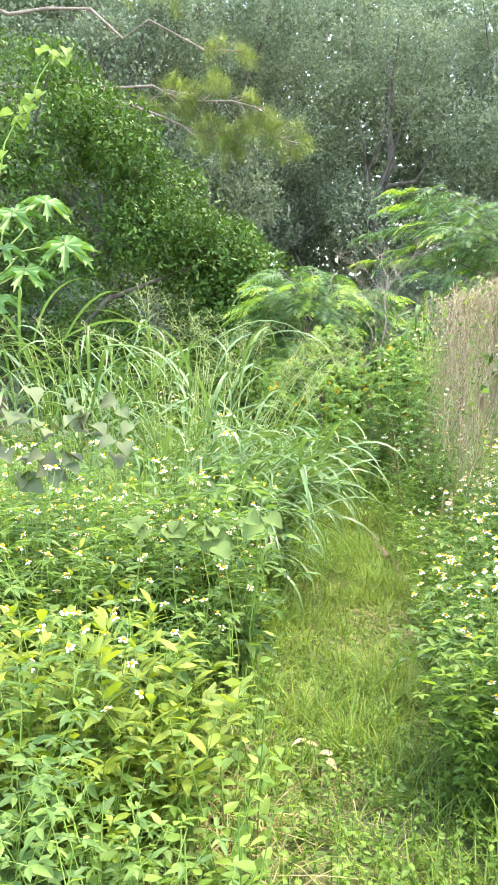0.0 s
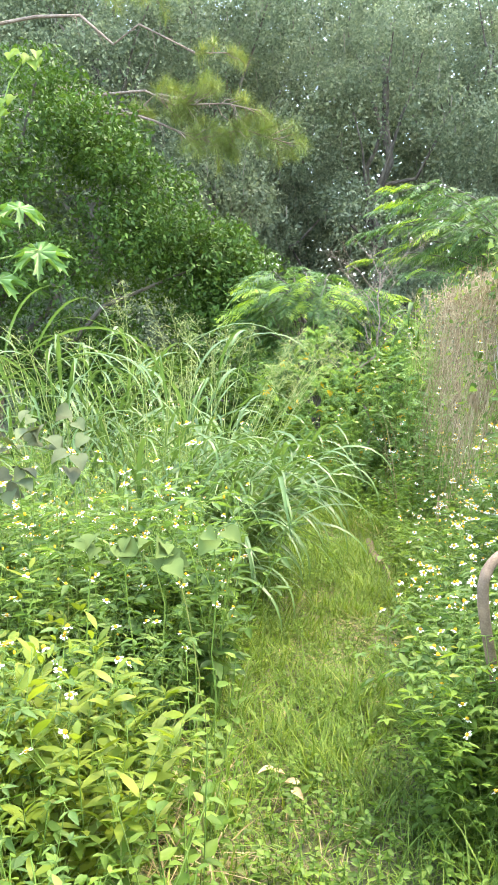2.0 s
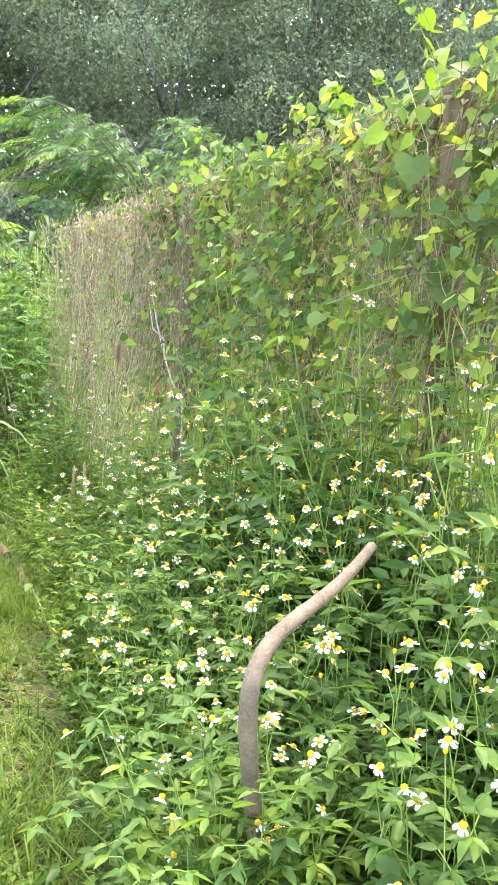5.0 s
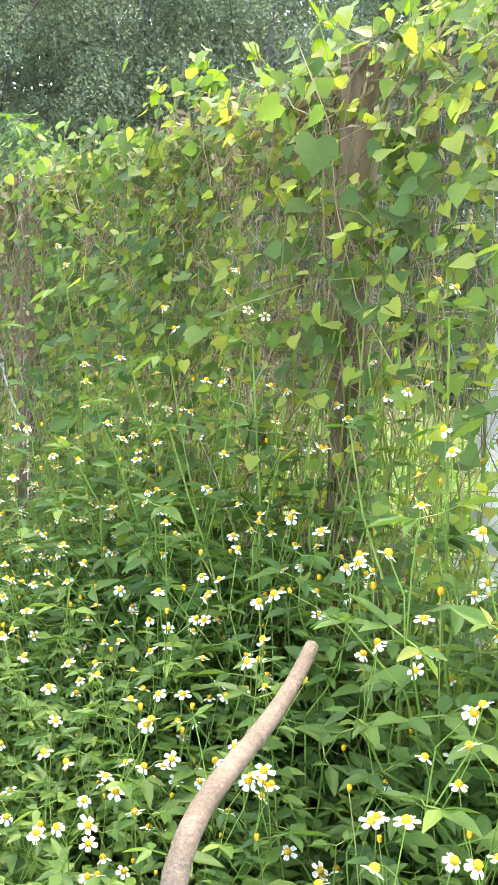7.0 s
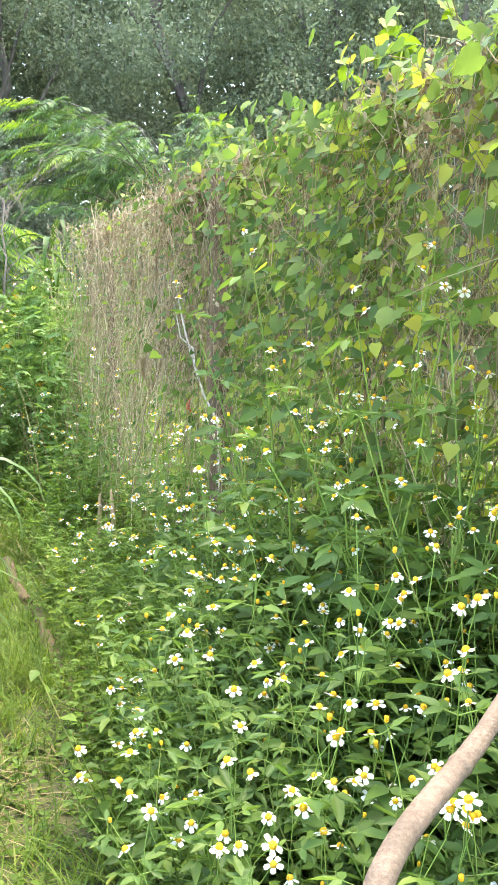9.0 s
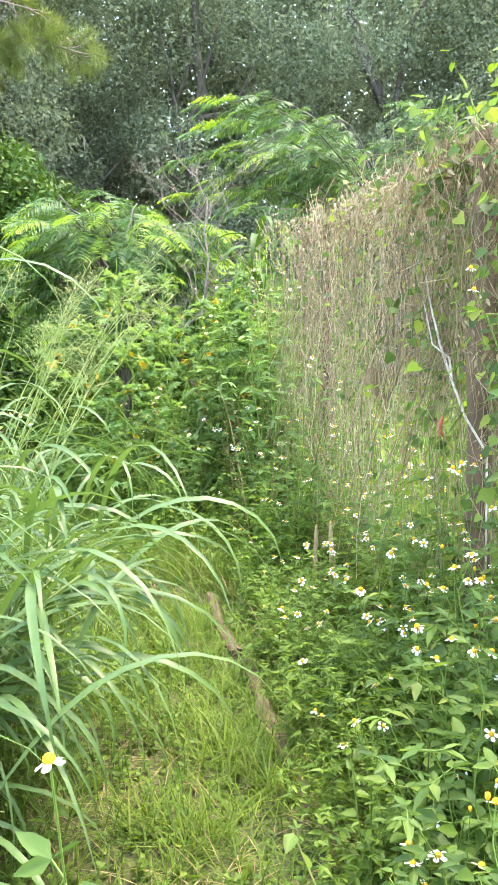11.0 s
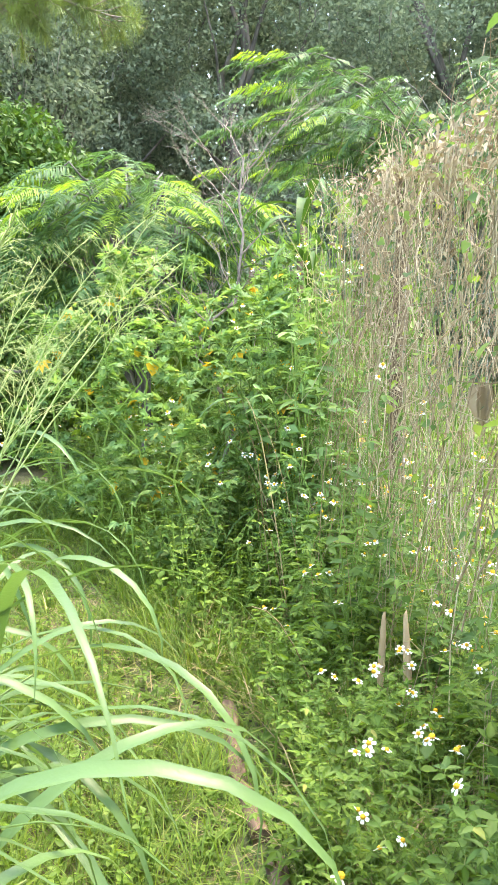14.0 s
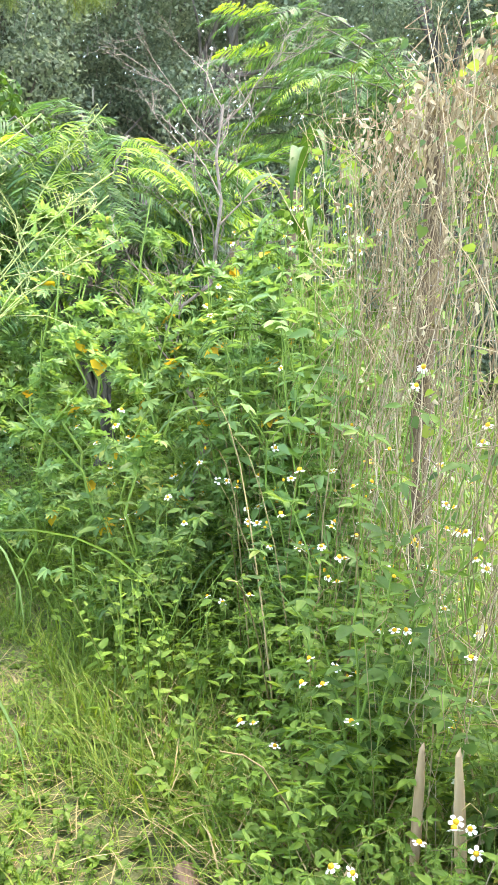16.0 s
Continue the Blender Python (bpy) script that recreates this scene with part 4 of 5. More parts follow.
def fence():
    root = thing("fence", "wire fence on rough round wooden posts, smothered in vines", "fence", at=pose(FENCE_X, 0, 0))
    rng = np.random.default_rng(71)
    for y in POSTS_Y:
        u = np.linspace(0, 1, 9)
        top = FENCE_TOP + rng.uniform(-0.04, 0.03)
        r, back = (0.055, 0.16) if y < 7 else (0.04, 0.06)
        pts = np.stack([-back + rng.normal(0, 0.006, 9), y + rng.normal(0, 0.006, 9), -0.1 + (top + 0.1) * u], -1)
        h = Heap().tubes(pts, r * (1 + rng.normal(0, 0.03, 9)), 12)
        cap = pts[-1] + np.array((0, 0, 0.012))
        ring = h.v[0].reshape(9, 12, 3)[-1]
        h.put(np.concatenate([ring, cap[None]]), [(i, (i + 1) % 12, 12) for i in range(12)])
        part("post", h.mesh("post", POST_WOOD), root, "weathered round wooden post")
    for z in np.arange(0.15, 2.16, 0.2):
        y = np.arange(0.0, 15.0, 0.25)
        pts = np.stack([np.full(len(y), -0.07), y, z + 0.012 * np.sin(y * 2.5 + z * 9)], -1)
        part("wire", Heap().tubes(pts, 0.0016, 4).mesh("wire", WIRE), root)
    h = Heap()
    for y in np.arange(0.0, 15.0, 0.2):
        h.tubes(np.array([(-0.07, y, 0.1), (-0.07, y + 0.005, 1.1), (-0.07, y, 2.14)]), 0.0013, 3)
    part("wire_mesh", h.mesh("wire_mesh", WIRE), root)


fence()


def dead_vines():
    """Hanging curtains of dead brown vines over the fence, in ragged bundles."""
    rng = np.random.default_rng(72)
    for name, label, y0, y1, k, bundles, bulge in (
            ("dead_vine_curtain", "curtain of dry brown dead vines hanging over the fence", 6.55, 9.4, 230, 17, 0.36),
            ("dead_vine_curtain", "thin dry brown vines tangled among green leaves on the fence", 2.3, 6.9, 420, 30, 0.27)):
        h = Heap()
        mid = np.sort(rng.uniform(y0, y1, bundles))
        low = rng.uniform(0.5, 1.65, bundles)
        fat = rng.uniform(0.04, 0.16, bundles)
        pick = rng.integers(0, bundles, k)
        loose = rng.random(k) < 0.3
        y = np.where(loose, rng.uniform(y0, y1 + 0.15, k), mid[pick] + rng.normal(0, 1, k) * fat[pick])
        y = np.where((y > 6.02) & (y < 6.5), y + 0.48, y)
        m = 11
        u = np.linspace(0, 1, m)
        top = FENCE_TOP + rng.normal(0.0, 0.05, k) - (rng.random(k) < 0.35) * rng.uniform(0, 0.9, k)
        foot = np.where(loose, rng.uniform(0.1, 1.6, k), low[pick] + rng.normal(0, 0.2, k))
        z = np.maximum(top[:, None] + (np.minimum(foot, top - 0.25) - top)[:, None] * u, 0.02)
        x = FENCE_X - 0.1 - bulge * np.clip(1 - z / FENCE_TOP, 0, 1) ** 1.2 * rng.uniform(0.1, 1.4, k)[:, None] + np.cumsum(rng.normal(0, 0.022, (k, m)), 1)
        x = np.minimum(x, FENCE_X - 0.06)
        yy = y[:, None] + rng.normal(0, 0.28, k)[:, None] * u ** 1.5 + np.cumsum(rng.normal(0, 0.03, (k, m)), 1)
        h.tubes(np.stack([x, yy, z], -1), (rng.uniform(0.0009, 0.002, k) * np.where(rng.random(k) < 0.12, 2.2, 1.0))[:, None] * np.ones(m), 3)
        # strands strung across, bowed under their own weight
        k2 = k * 4
        home = rng.integers(0, bundles, k2)
        a = np.stack([FENCE_X - 0.1 - bulge * rng.uniform(0, 1, k2) ** 1.5, mid[home] + rng.normal(0, 0.3, k2), 0.15 + (FENCE_TOP - 0.12) * rng.beta(2.2, 1.3, k2)], -1)
        d = on_ball(rng, k2) * np.array((0.25, 1, 1.3))
        b = a + d * rng.uniform(0.15, 0.9, (k2, 1))
        b[:, 2] = np.clip(b[:, 2], 0.05, FENCE_TOP + 0.03)
        b[:, 0] = np.minimum(b[:, 0], FENCE_X - 0.05)
        w = np.linspace(0, 1, 5)[None, :, None]
        c = a[:, None] * (1 - w) + b[:, None] * w + rng.normal(0, 0.018, (k2, 5, 3))
        c[:, :, 2] -= (np.sin(w[..., 0] * np.pi) * rng.uniform(0, 0.1, (k2, 1)))
        c[:, :, 0] = np.minimum(c[:, :, 0], FENCE_X - 0.05)
        h.tubes(np.maximum(c, (-9, -9, 0.02)), rng.uniform(0.0007, 0.0016, k2)[:, None] * np.ones(5), 3)
        # shrivelled leaves, thickest along the top
        k3 = k * (13 if bulge > 0.3 else 14)
        high = rng.random(k3) < 0.65
        home = rng.integers(0, bundles, k3)
        p = np.stack([FENCE_X - 0.1 - bulge * rng.uniform(-0.1, 0.7, k3), mid[home] + rng.normal(0, 0.2, k3), np.where(high, FENCE_TOP + 0.03 - np.abs(rng.normal(0, 0.16, k3)), FENCE_TOP - np.abs(rng.normal(0, 0.8, k3)))], -1)
        p[:, 0] = np.where(high, FENCE_X - 0.06 - np.abs(rng.normal(0, 0.08, k3)), p[:, 0])
        p[:, 2] = np.maximum(p[:, 2], 0.05)
        s = rng.uniform(0.012, 0.038, k3) * np.where(high, 1.3, 1.0)
        h.leaves(OVATE, p, rng.normal(0, 0.6, (k3, 3)) + np.array((0, 0, -1)), on_ball(rng, k3), s, s * 0.4)
        thing(name, label, "dead vines", kind="stuff", data=h.mesh(name, DEAD_VINE))


dead_vines()


def leaf_mesh(name, shape, size, mat):
    h = Heap().leaves(shape, [(0, 0, 0)], [(1, 0, -0.25)], [(0, 0, 1)], size, size)
    return h.mesh(name, mat)


GRAPES = [leaf_mesh("leaf", GRAPE, s, m) for s, m in ((0.075, VINE_LEAF), (0.09, VINE_LEAF), (0.1, VINE_DULL), (0.075, BRIGHT_LEAF))]


def fence_vine(seed, y0, y1, n_single, n_bulk, top, label, side=-1):
    rng = np.random.default_rng(seed)
    h = Heap()
    k = 60
    m = 10
    u = np.linspace(0, 1, m)
    y = rng.uniform(y0, y1, k)
    z1 = top(y) * rng.uniform(0.8, 1.02, k)
    pts = np.stack([FENCE_X - 0.12 + np.cumsum(rng.normal(0, 0.018, (k, m)), 1), y[:, None] + np.cumsum(rng.normal(0, 0.06, (k, m)), 1), z1[:, None] * u], -1)
    h.tubes(pts, np.linspace(0.005, 0.002, m)[None] * np.ones((k, 1)), 4)
    root = thing("climbing_vine", label, "vine", group="vines on the fence", data=h.mesh("stem", STALK))
    def spots(count):
        y = rng.uniform(y0, y1, count)
        t = top(y)
        z = t - (t - 0.3) * rng.uniform(0, 1, count) ** 1.35
        bare = np.any([(y > b - 0.38) & (y < b + 0.14) for b in POSTS_Y if b > 5], 0)
        x = FENCE_X - np.where(bare & (rng.random(count) < 0.85), 0.02, 0.12) - np.where(bare, 0.25, 1.0) * np.abs(rng.normal(0, 0.15, count)) + (z > FENCE_TOP) * rng.normal(0.12, 0.07, count)
        return np.stack([x, y, z], -1)
    p = spots(n_bulk)
    s = rng.uniform(0.02, 0.055, n_bulk) * (0.65 if y0 > 6.9 else 1.0)
    d = np.stack([rng.normal(-0.5, 0.5, n_bulk), rng.normal(0, 0.8, n_bulk), rng.normal(-0.5, 0.5, n_bulk)], -1)
    n = np.stack([rng.normal(-0.6, 0.5, n_bulk), rng.normal(0, 0.4, n_bulk), rng.normal(0.7, 0.4, n_bulk)], -1)
    part("foliage", Heap().leaves(TRIPLE, p, d, n, s, s).mesh("foliage", VINE_LEAF), root)
    for q in spots(n_single):
        # most leaves above the fence top are yellower, with backlight in their base colour
        mesh = GRAPES[3 if q[2] > FENCE_TOP and rng.random() < 0.6 else rng.choice((0, 1, 2, 2))]
        part("leaf", mesh, root, m=pose(q[0] - 0.04, q[1], q[2], rng.uniform(-40, 40), rng.uniform(-10, 60), rng.uniform(130, 250)) @ Matrix.Scale(rng.uniform(0.5, 0.9) * (1.15 if abs(q[1] - 4.05) < 0.4 else 0.9), 4))
    return root


VINES = [fence_vine(81, 4.7, 6.75, 75, 5600, lambda y: 2.15 + 0.05 * np.sin(y * 5.0) + 0.15 * np.exp(-((y - 6.7) / 0.2) ** 2), "green lobed-leaf vine climbing over the wire fence"),
         fence_vine(82, 2.6, 4.9, 75, 4600, lambda y: 2.26 + 0.08 * np.sin(y * 4.0), "heaped green lobed-leaf vine covering a fence post"),
         fence_vine(83, 7.0, 10.8, 4, 1800, lambda y: 2.12 + 0.04 * np.sin(y * 6.0), "sparse green vine leaves along the top of the fence")]


def shoots():
    """Young shoots that stand up over the fence, with leaves one by one along them."""
    rng = np.random.default_rng(88)
    for who, y, x, top, lean in ((0, 6.75, 2.05, 2.66, 0.22), (0, 6.55, 2.0, 2.5, -0.15), (0, 5.2, 2.05, 2.42, 0.1), (0, 5.75, 2.05, 2.36, -0.1), (0, 4.95, 2.0, 2.44, -0.12),
                                 (1, 4.25, 2.0, 2.55, 0.1), (1, 4.0, 2.0, 2.6, -0.15), (1, 3.7, 2.05, 2.5, 0.1), (1, 4.5, 2.05, 2.42, 0.15), (1, 3.4, 2.0, 2.45, -0.1), (1, 4.12, 1.95, 2.62, 0.2), (1, 3.85, 1.95, 2.58, -0.2), (1, 4.75, 1.95, 2.4, 0.05),
                                 (2, 8.3, 2.05, 2.34, 0.1), (2, 9.3, 2.05, 2.38, -0.1), (2, 10.2, 2.05, 2.34, 0.12)):
        u = np.linspace(0, 1, 7)
        pts = np.stack([x + 0.05 * np.sin(u * 4), y + lean * u ** 1.5, 2.0 + (top - 2.0) * u - 0.05 * u ** 3], -1)
        stem = part("shoot", Heap().tubes(pts, np.linspace(0.003, 0.001, 7), 4).mesh("shoot", STALK), VINES[who])
        for i in range(8):
            a = 0.2 + 0.8 * i / 7
            q = [np.interp(a, u, pts[:, c]) for c in range(3)]
            # upper leaves take the yellower green that has the backlight in it
            part("leaf", GRAPES[3 if i > 2 else 1], stem, m=pose(*q, rng.uniform(-35, 35), rng.uniform(-15, 50), i * 140 + rng.uniform(-30, 30)) @ Matrix.Scale(rng.uniform(0.7, 1.2) * (1.2 - 0.6 * a), 4))


shoots()


# ---- thickets behind ----
def bush(seed, half, tall, mat, leaf, per, n, label, name="bush", shape=DIAMOND):
    rng = np.random.default_rng(seed)
    clumps = []
    for i in range(n):
        a, u = i * 2.4, rng.random()
        r = half * math.sqrt(rng.uniform(0.05, 1)) * (1 - 0.45 * u)
        clumps.append(((r * math.cos(a), r * math.sin(a), 0.3 + (tall - 0.6) * u), rng.uniform(0.35, 0.65) * half / 1.6))
    stems = Heap()
    for i in range(0, n, 3):
        limb(stems, (rng.normal(0, 0.06), rng.normal(0, 0.06), -0.05), clumps[i][0], 0.03, 0.008, rng, sides=5)
    root = thing(name, label, "bush", group="bushes behind the clearing", data=stems.mesh("stems", BARK))
    part("crown", crown(rng, clumps, per, leaf, 0.55, mat, shape), root)
    return root


def thickets():
    rng = np.random.default_rng(91)
    dark = [bush(500 + i, 2.0, 3.4, OAK, 0.09, 700, 26, "rounded grey-green bush below the trees") for i in range(2)]
    green = [bush(510 + i, 1.5, 1.9, LOW_LEAF, 0.10, 480, 22, "leafy bright green bush at the clearing's edge") for i in range(2)]
    first = set()
    spots = [(dark, 20.5 + rng.uniform(-1, 1), a) for a in np.arange(-54, 20, 7.5)]
    spots += [(green, 11.0, -7.5), (green, 13.0, -11.0), (green, 12.8, -3.0), (green, 13.2, 9.0)]
    for kinds, d, a in spots:
        ob = kinds[rng.integers(2)]
        m = pose(0.6 + d * math.sin(radians(-a)), 2.5 + d * math.cos(radians(-a)), 0, 0, 0, rng.uniform(0, 360))
        if ob.name in first:
            copy_thing(ob, m)
        else:
            first.add(ob.name)
            ob.matrix_basis = m
    # far woods that close the view, too far to tell tree from tree
    h = Heap()
    k = 125000
    a, d = rng.uniform(radians(-32), radians(62), k), rng.uniform(36, 42, k)
    z = rng.uniform(0, 1, k) ** 1.1 * (18.0 + 2.5 * np.sin(a * 9) + 1.5 * np.sin(a * 23))
    p = np.stack([d * np.sin(a), 2.5 + d * np.cos(a), z], -1)
    ln = rng.uniform(0.3, 0.55, k)
    h.leaves(DIAMOND, p, rng.normal(0, 1, (k, 3)), rng.normal(0, 0.7, (k, 3)) + UP * 0.6, ln, ln * 0.6)
    thing("far_woods", "far grey-green woods closing the view", "woods", kind="stuff", data=h.mesh("far_woods", OAK))
    # the overgrown field on the other side of the fence
    k = 6000
    p = np.stack([FENCE_X + 0.25 + rng.uniform(0, 1, k) ** 1.3 * rng.uniform(3.2, 6.5, k), rng.uniform(1.5, 16, k) + rng.normal(0, 0.8, k), np.zeros(k)], -1)
    p[:, 2] = rng.uniform(0.02, 1.0, k) ** 0.8 * (0.7 + 0.35 * np.sin(p[:, 0] * 2 + p[:, 1] * 1.7))
    yaw = rng.uniform(0, 6.28, k)
    ln = rng.uniform(0.07, 0.15, k)
    h = Heap().leaves(OVATE, p, np.stack([np.cos(yaw), np.sin(yaw), rng.uniform(-0.5, 0.6, k)], -1), UP + rng.normal(0, 0.3, (k, 3)), ln, ln * 0.5)
    k = 5500
    q = np.stack([FENCE_X + 0.25 + rng.uniform(0, 1, k) ** 1.2 * rng.uniform(4, 7.5, k), rng.uniform(1.5, 16, k) + rng.normal(0, 0.8, k), np.zeros(k)], -1)
    h.blades(q, rng.uniform(0, 6.28, k), rng.uniform(0.9, 1.5, k), rng.uniform(0.5, 1.2, k), rng.uniform(0.006, 0.014, k), rng.uniform(0.4, 1.6, k), segs=4)
    thing("field_weeds", "bright green weeds and grass in the field beyond the fence", "weeds", kind="stuff", data=h.mesh("field_weeds", LOW_LEAF))


thickets()


# ---- tall weeds at the path's far end ----
def hand_leaf():
    """A leaf of five fingers."""
    vs, fs = [], []
    for i in range(5):
        a = (i - 2) * 0.62
        ln = 1.0 - 0.13 * abs(i - 2)
        c, s = math.cos(a), math.sin(a)
        k = len(vs)
        for u, v, w in ((0, 0, 0), (0.5, 0.17, 0.03), (1, 0, -0.12), (0.5, -0.17, 0.03)):
            vs.append(((u * c - v * s) * ln, (u * s + v * c) * ln, w))
        fs += [(k, k + 1, k + 2), (k, k + 2, k + 3)]
    return np.array(vs), np.array(fs)


HAND = hand_leaf()
ORANGE = [leaf_mesh("leaf", HAND, 0.09, ORANGE_LEAF), leaf_mesh("leaf", OVATE, 0.08, ORANGE_LEAF)]


def tall_weed(seed, x, y, tall):
    rng = np.random.default_rng(seed)
    stems, leaves = Heap(), Heap()
    pts = limb(stems, (0, 0, -0.05), (rng.normal(0, 0.1), rng.normal(0, 0.1), tall), 0.009, 0.003, rng, k=10, sides=5)
    ends = []
    for i in range(14):
        u = rng.uniform(0.15, 0.98)
        p = np.array([np.interp(u, np.linspace(0, 1, 10), pts[:, c]) for c in range(3)])
        yaw = i * 2.4
        r = rng.uniform(0.14, 0.36) * (1.15 - 0.6 * u)
        q = p + np.array((math.cos(yaw) * r, math.sin(yaw) * r, r * rng.uniform(0.2, 0.8)))
        leaves.tubes(np.stack([p, (p + q) / 2 + np.array((0, 0, 0.01)), q]), 0.0022, 3)
        k = 22
        w = np.concatenate([rng.uniform(0.3, 1.0, (k - 3, 1)), np.ones((3, 1))])
        c = p + (q - p) * w + rng.normal(0, 0.015, (k, 3))
        d = rng.normal(0, 0.7, (k, 3)) + unit(q - p) * 0.7 + np.array((0, 0, -0.15))
        ln = rng.uniform(0.038, 0.07, k)
        leaves.leaves(HAND, c, d, UP + rng.normal(0, 0.3, (k, 3)), ln, ln)
        ends.append(q)
    root = thing("tall_weed", "tall leafy weed with narrow fingered green leaves", "weed", group="tall weeds at the path's end", data=stems.mesh("stem", STALK), at=pose(x, y, 0))
    part("foliage", leaves.mesh("foliage", TALL_LEAF), root)
    for i in range(2):
        q = ends[rng.integers(len(ends))]
        part("leaf", ORANGE[i % 2], root, "withered orange-yellow leaf", pose(*q, rng.uniform(-40, 40), rng.uniform(0, 50), rng.uniform(0, 360)))


for i, (tx, ty, th) in enumerate(((0.85, 9.75, 1.75), (1.05, 10.1, 1.95), (0.7, 10.2, 1.8), (1.25, 9.9, 1.6), (0.95, 10.5, 2.0), (0.55, 9.95, 1.35), (1.4, 10.3, 1.7), (0.35, 10.6, 1.5), (0.2, 10.9, 1.3), (1.15, 10.9, 1.9), (1.6, 10.7, 1.75), (0.75, 10.8, 1.9), (1.75, 11.2, 1.8), (1.0, 9.5, 1.2), (1.3, 11.4, 1.9), (0.6, 11.3, 1.7), (1.7, 9.9, 1.6), (1.6, 10.2, 1.75), (1.78, 9.55, 1.3), (1.5, 10.0, 1.5), (1.68, 9.2, 1.1), (1.93, 10.25, 1.95), (1.8, 10.45, 2.05), (1.75, 10.75, 1.95), (1.9, 11.2, 2.0), (1.6, 11.6, 1.95), (1.85, 11.9, 2.1), (1.5, 12.2, 2.0), (1.95, 10.9, 1.7))):
    tall_weed(600 + i, tx, ty, th)


def dead_shrub():
    rng = np.random.default_rng(95)
    stem = Heap()
    pts = limb(stem, (0, 0, -0.05), (0.18, 0.2, 2.5), 0.016, 0.006, rng, k=10, sides=6)
    root = thing("dead_shrub", "leafless grey dead shrub with fine bare twigs", "shrub", data=stem.mesh("stem", GREY_TWIG), at=pose(1.34, 10.45, 0))

    def fork(h, a, d, ln, r, depth):
        b = a + d * ln
        limb(h, a, b, r, r * 0.55, rng, k=4, sides=4)
        if depth:
            for _ in range(3):
                u = rng.uniform(0.4, 1.0)
                fork(h, a + (b - a) * u, unit(d + rng.normal(0, 0.5, 3) + np.array((0, 0, 0.15))), ln * rng.uniform(0.5, 0.75), r * 0.55, depth - 1)

    for i in range(15):
        u = 0.42 + 0.57 * i / 14
        p = np.array([np.interp(u, np.linspace(0, 1, 10), pts[:, c]) for c in range(3)])
        yaw = i * 2.4
        h = Heap()
        fork(h, p, unit(np.array((math.cos(yaw), math.sin(yaw) * 0.8, rng.uniform(0.6, 1.4)))), rng.uniform(0.3, 0.55), 0.0048, 3)
        part("branch", h.mesh("branch", GREY_TWIG), root)


dead_shrub()


def dry_stalks():
    """Dry upright stalks in front of the fence."""
    rng = np.random.default_rng(96)
    root = thing("dry_weed_stand", "stand of dry straw-coloured weed stalks before the fence", "dry weeds")
    m = 7
    u = np.linspace(0, 1, m)
    for i in range(110):
        x, y, top = rng.uniform(1.45, 2.0), rng.uniform(7.6, 11.0), rng.uniform(0.3, 1.15)
        pts = np.stack([x + rng.normal(0, 0.2) * u, y + rng.normal(0, 0.35) * u + np.cumsum(rng.normal(0, 0.03, m)), -0.02 + top * np.sin(u * 1.5)], -1)
        pts[:, 0] = np.minimum(pts[:, 0], FENCE_X - 0.08)
        part("stalk", Heap().tubes(pts, np.linspace(1.0, 0.5, m) * rng.uniform(0.0015, 0.004), 3).mesh("stalk", STRAW), root)


dry_stalks()
grass_clump(7, 1.9, 10.3, 7, 1.75, (0.0, -0.05), 0.12)
grass_clump(10, 1.85, 9.65, 4, 1.6, (0.0, -0.05), 0.08, 9)



def reed_plant():
    """Canes with broad strap leaves that hang over in front of the fence."""
    rng = np.random.default_rng(106)
    root = thing("reed_plant", "tall reed with broad dark green strap leaves hanging over", "plant", at=pose(1.9, 10.2, 0))
    for i in range(5):
        top = rng.uniform(1.75, 2.15)
        x, y = rng.normal(0, 0.1), rng.normal(0, 0.3)
        u = np.linspace(0, 1, 6)
        pts = np.stack([0.4 * x + 0.6 * x * u, 0.4 * y + 0.6 * y * u, -0.03 + top * u], -1)
        cane = part("cane", Heap().tubes(pts, np.linspace(0.007, 0.003, 6), 5).mesh("cane", CULM), root)
        for j in range(3):
            h = Heap().blades([pts[5 - j]], rng.uniform(2.3, 4.9), rng.uniform(0.3, 0.9), rng.uniform(0.55, 0.8), rng.uniform(0.045, 0.065), rng.uniform(2.1, 2.6), segs=10, fold=0.3, twist=rng.uniform(-0.5, 0.5))
            part("blade", h.mesh("blade", LAUREL), cane, "dark green strap leaf")


reed_plant()


# ---- papaya, broad-leaved vines ----
def papaya():
    rng = np.random.default_rng(97)
    stem = Heap()
    limb(stem, (0, 0, -0.05), (0.05, 0, 2.0), 0.035, 0.02, rng, k=8, sides=9)
    root = thing("papaya_plant", "young papaya plant with deeply lobed green leaves", "plant", data=stem.mesh("stem", CULM), at=pose(-1.98, 6.95, 0))
    for i, (x, y, z, s) in enumerate(((-1.74, 6.85, 2.47, 0.42), (-1.52, 6.95, 2.57, 0.40), (-1.36, 6.85, 2.25, 0.44), (-1.62, 6.75, 2.05, 0.40), (-1.8, 6.7, 1.83, 0.36), (-1.8, 6.8, 2.21, 0.36), (-2.3, 6.8, 2.2, 0.4), (-2.4, 7.1, 2.0, 0.4), (-2.1, 7.3, 2.4, 0.38))):
        p = np.array((x + 1.98, y - 6.95, z))
        h = Heap()
        limb(h, (0.04, 0, min(1.95, z - 0.25)), p, 0.008, 0.005, rng, sag=-0.04, k=5, sides=5)
        pet = part("leaf_stalk", h.mesh("leaf_stalk", CULM), root)
        d = np.array((p[0], p[1] - 0.1, 0.0)) / max(0.1, np.hypot(p[0], p[1] - 0.1)) + np.array((0, 0, -0.45))
        n = np.array((0.05, -0.45, 1.0)) + rng.normal(0, 0.15, 3)
        du = unit(d)
        part("leaf", Heap().leaves(PALMATE, [p - du * s * 0.42], [d], [n], s, s * 1.1).mesh("leaf", PAPAYA), pet, "deeply lobed green leaf")


papaya()


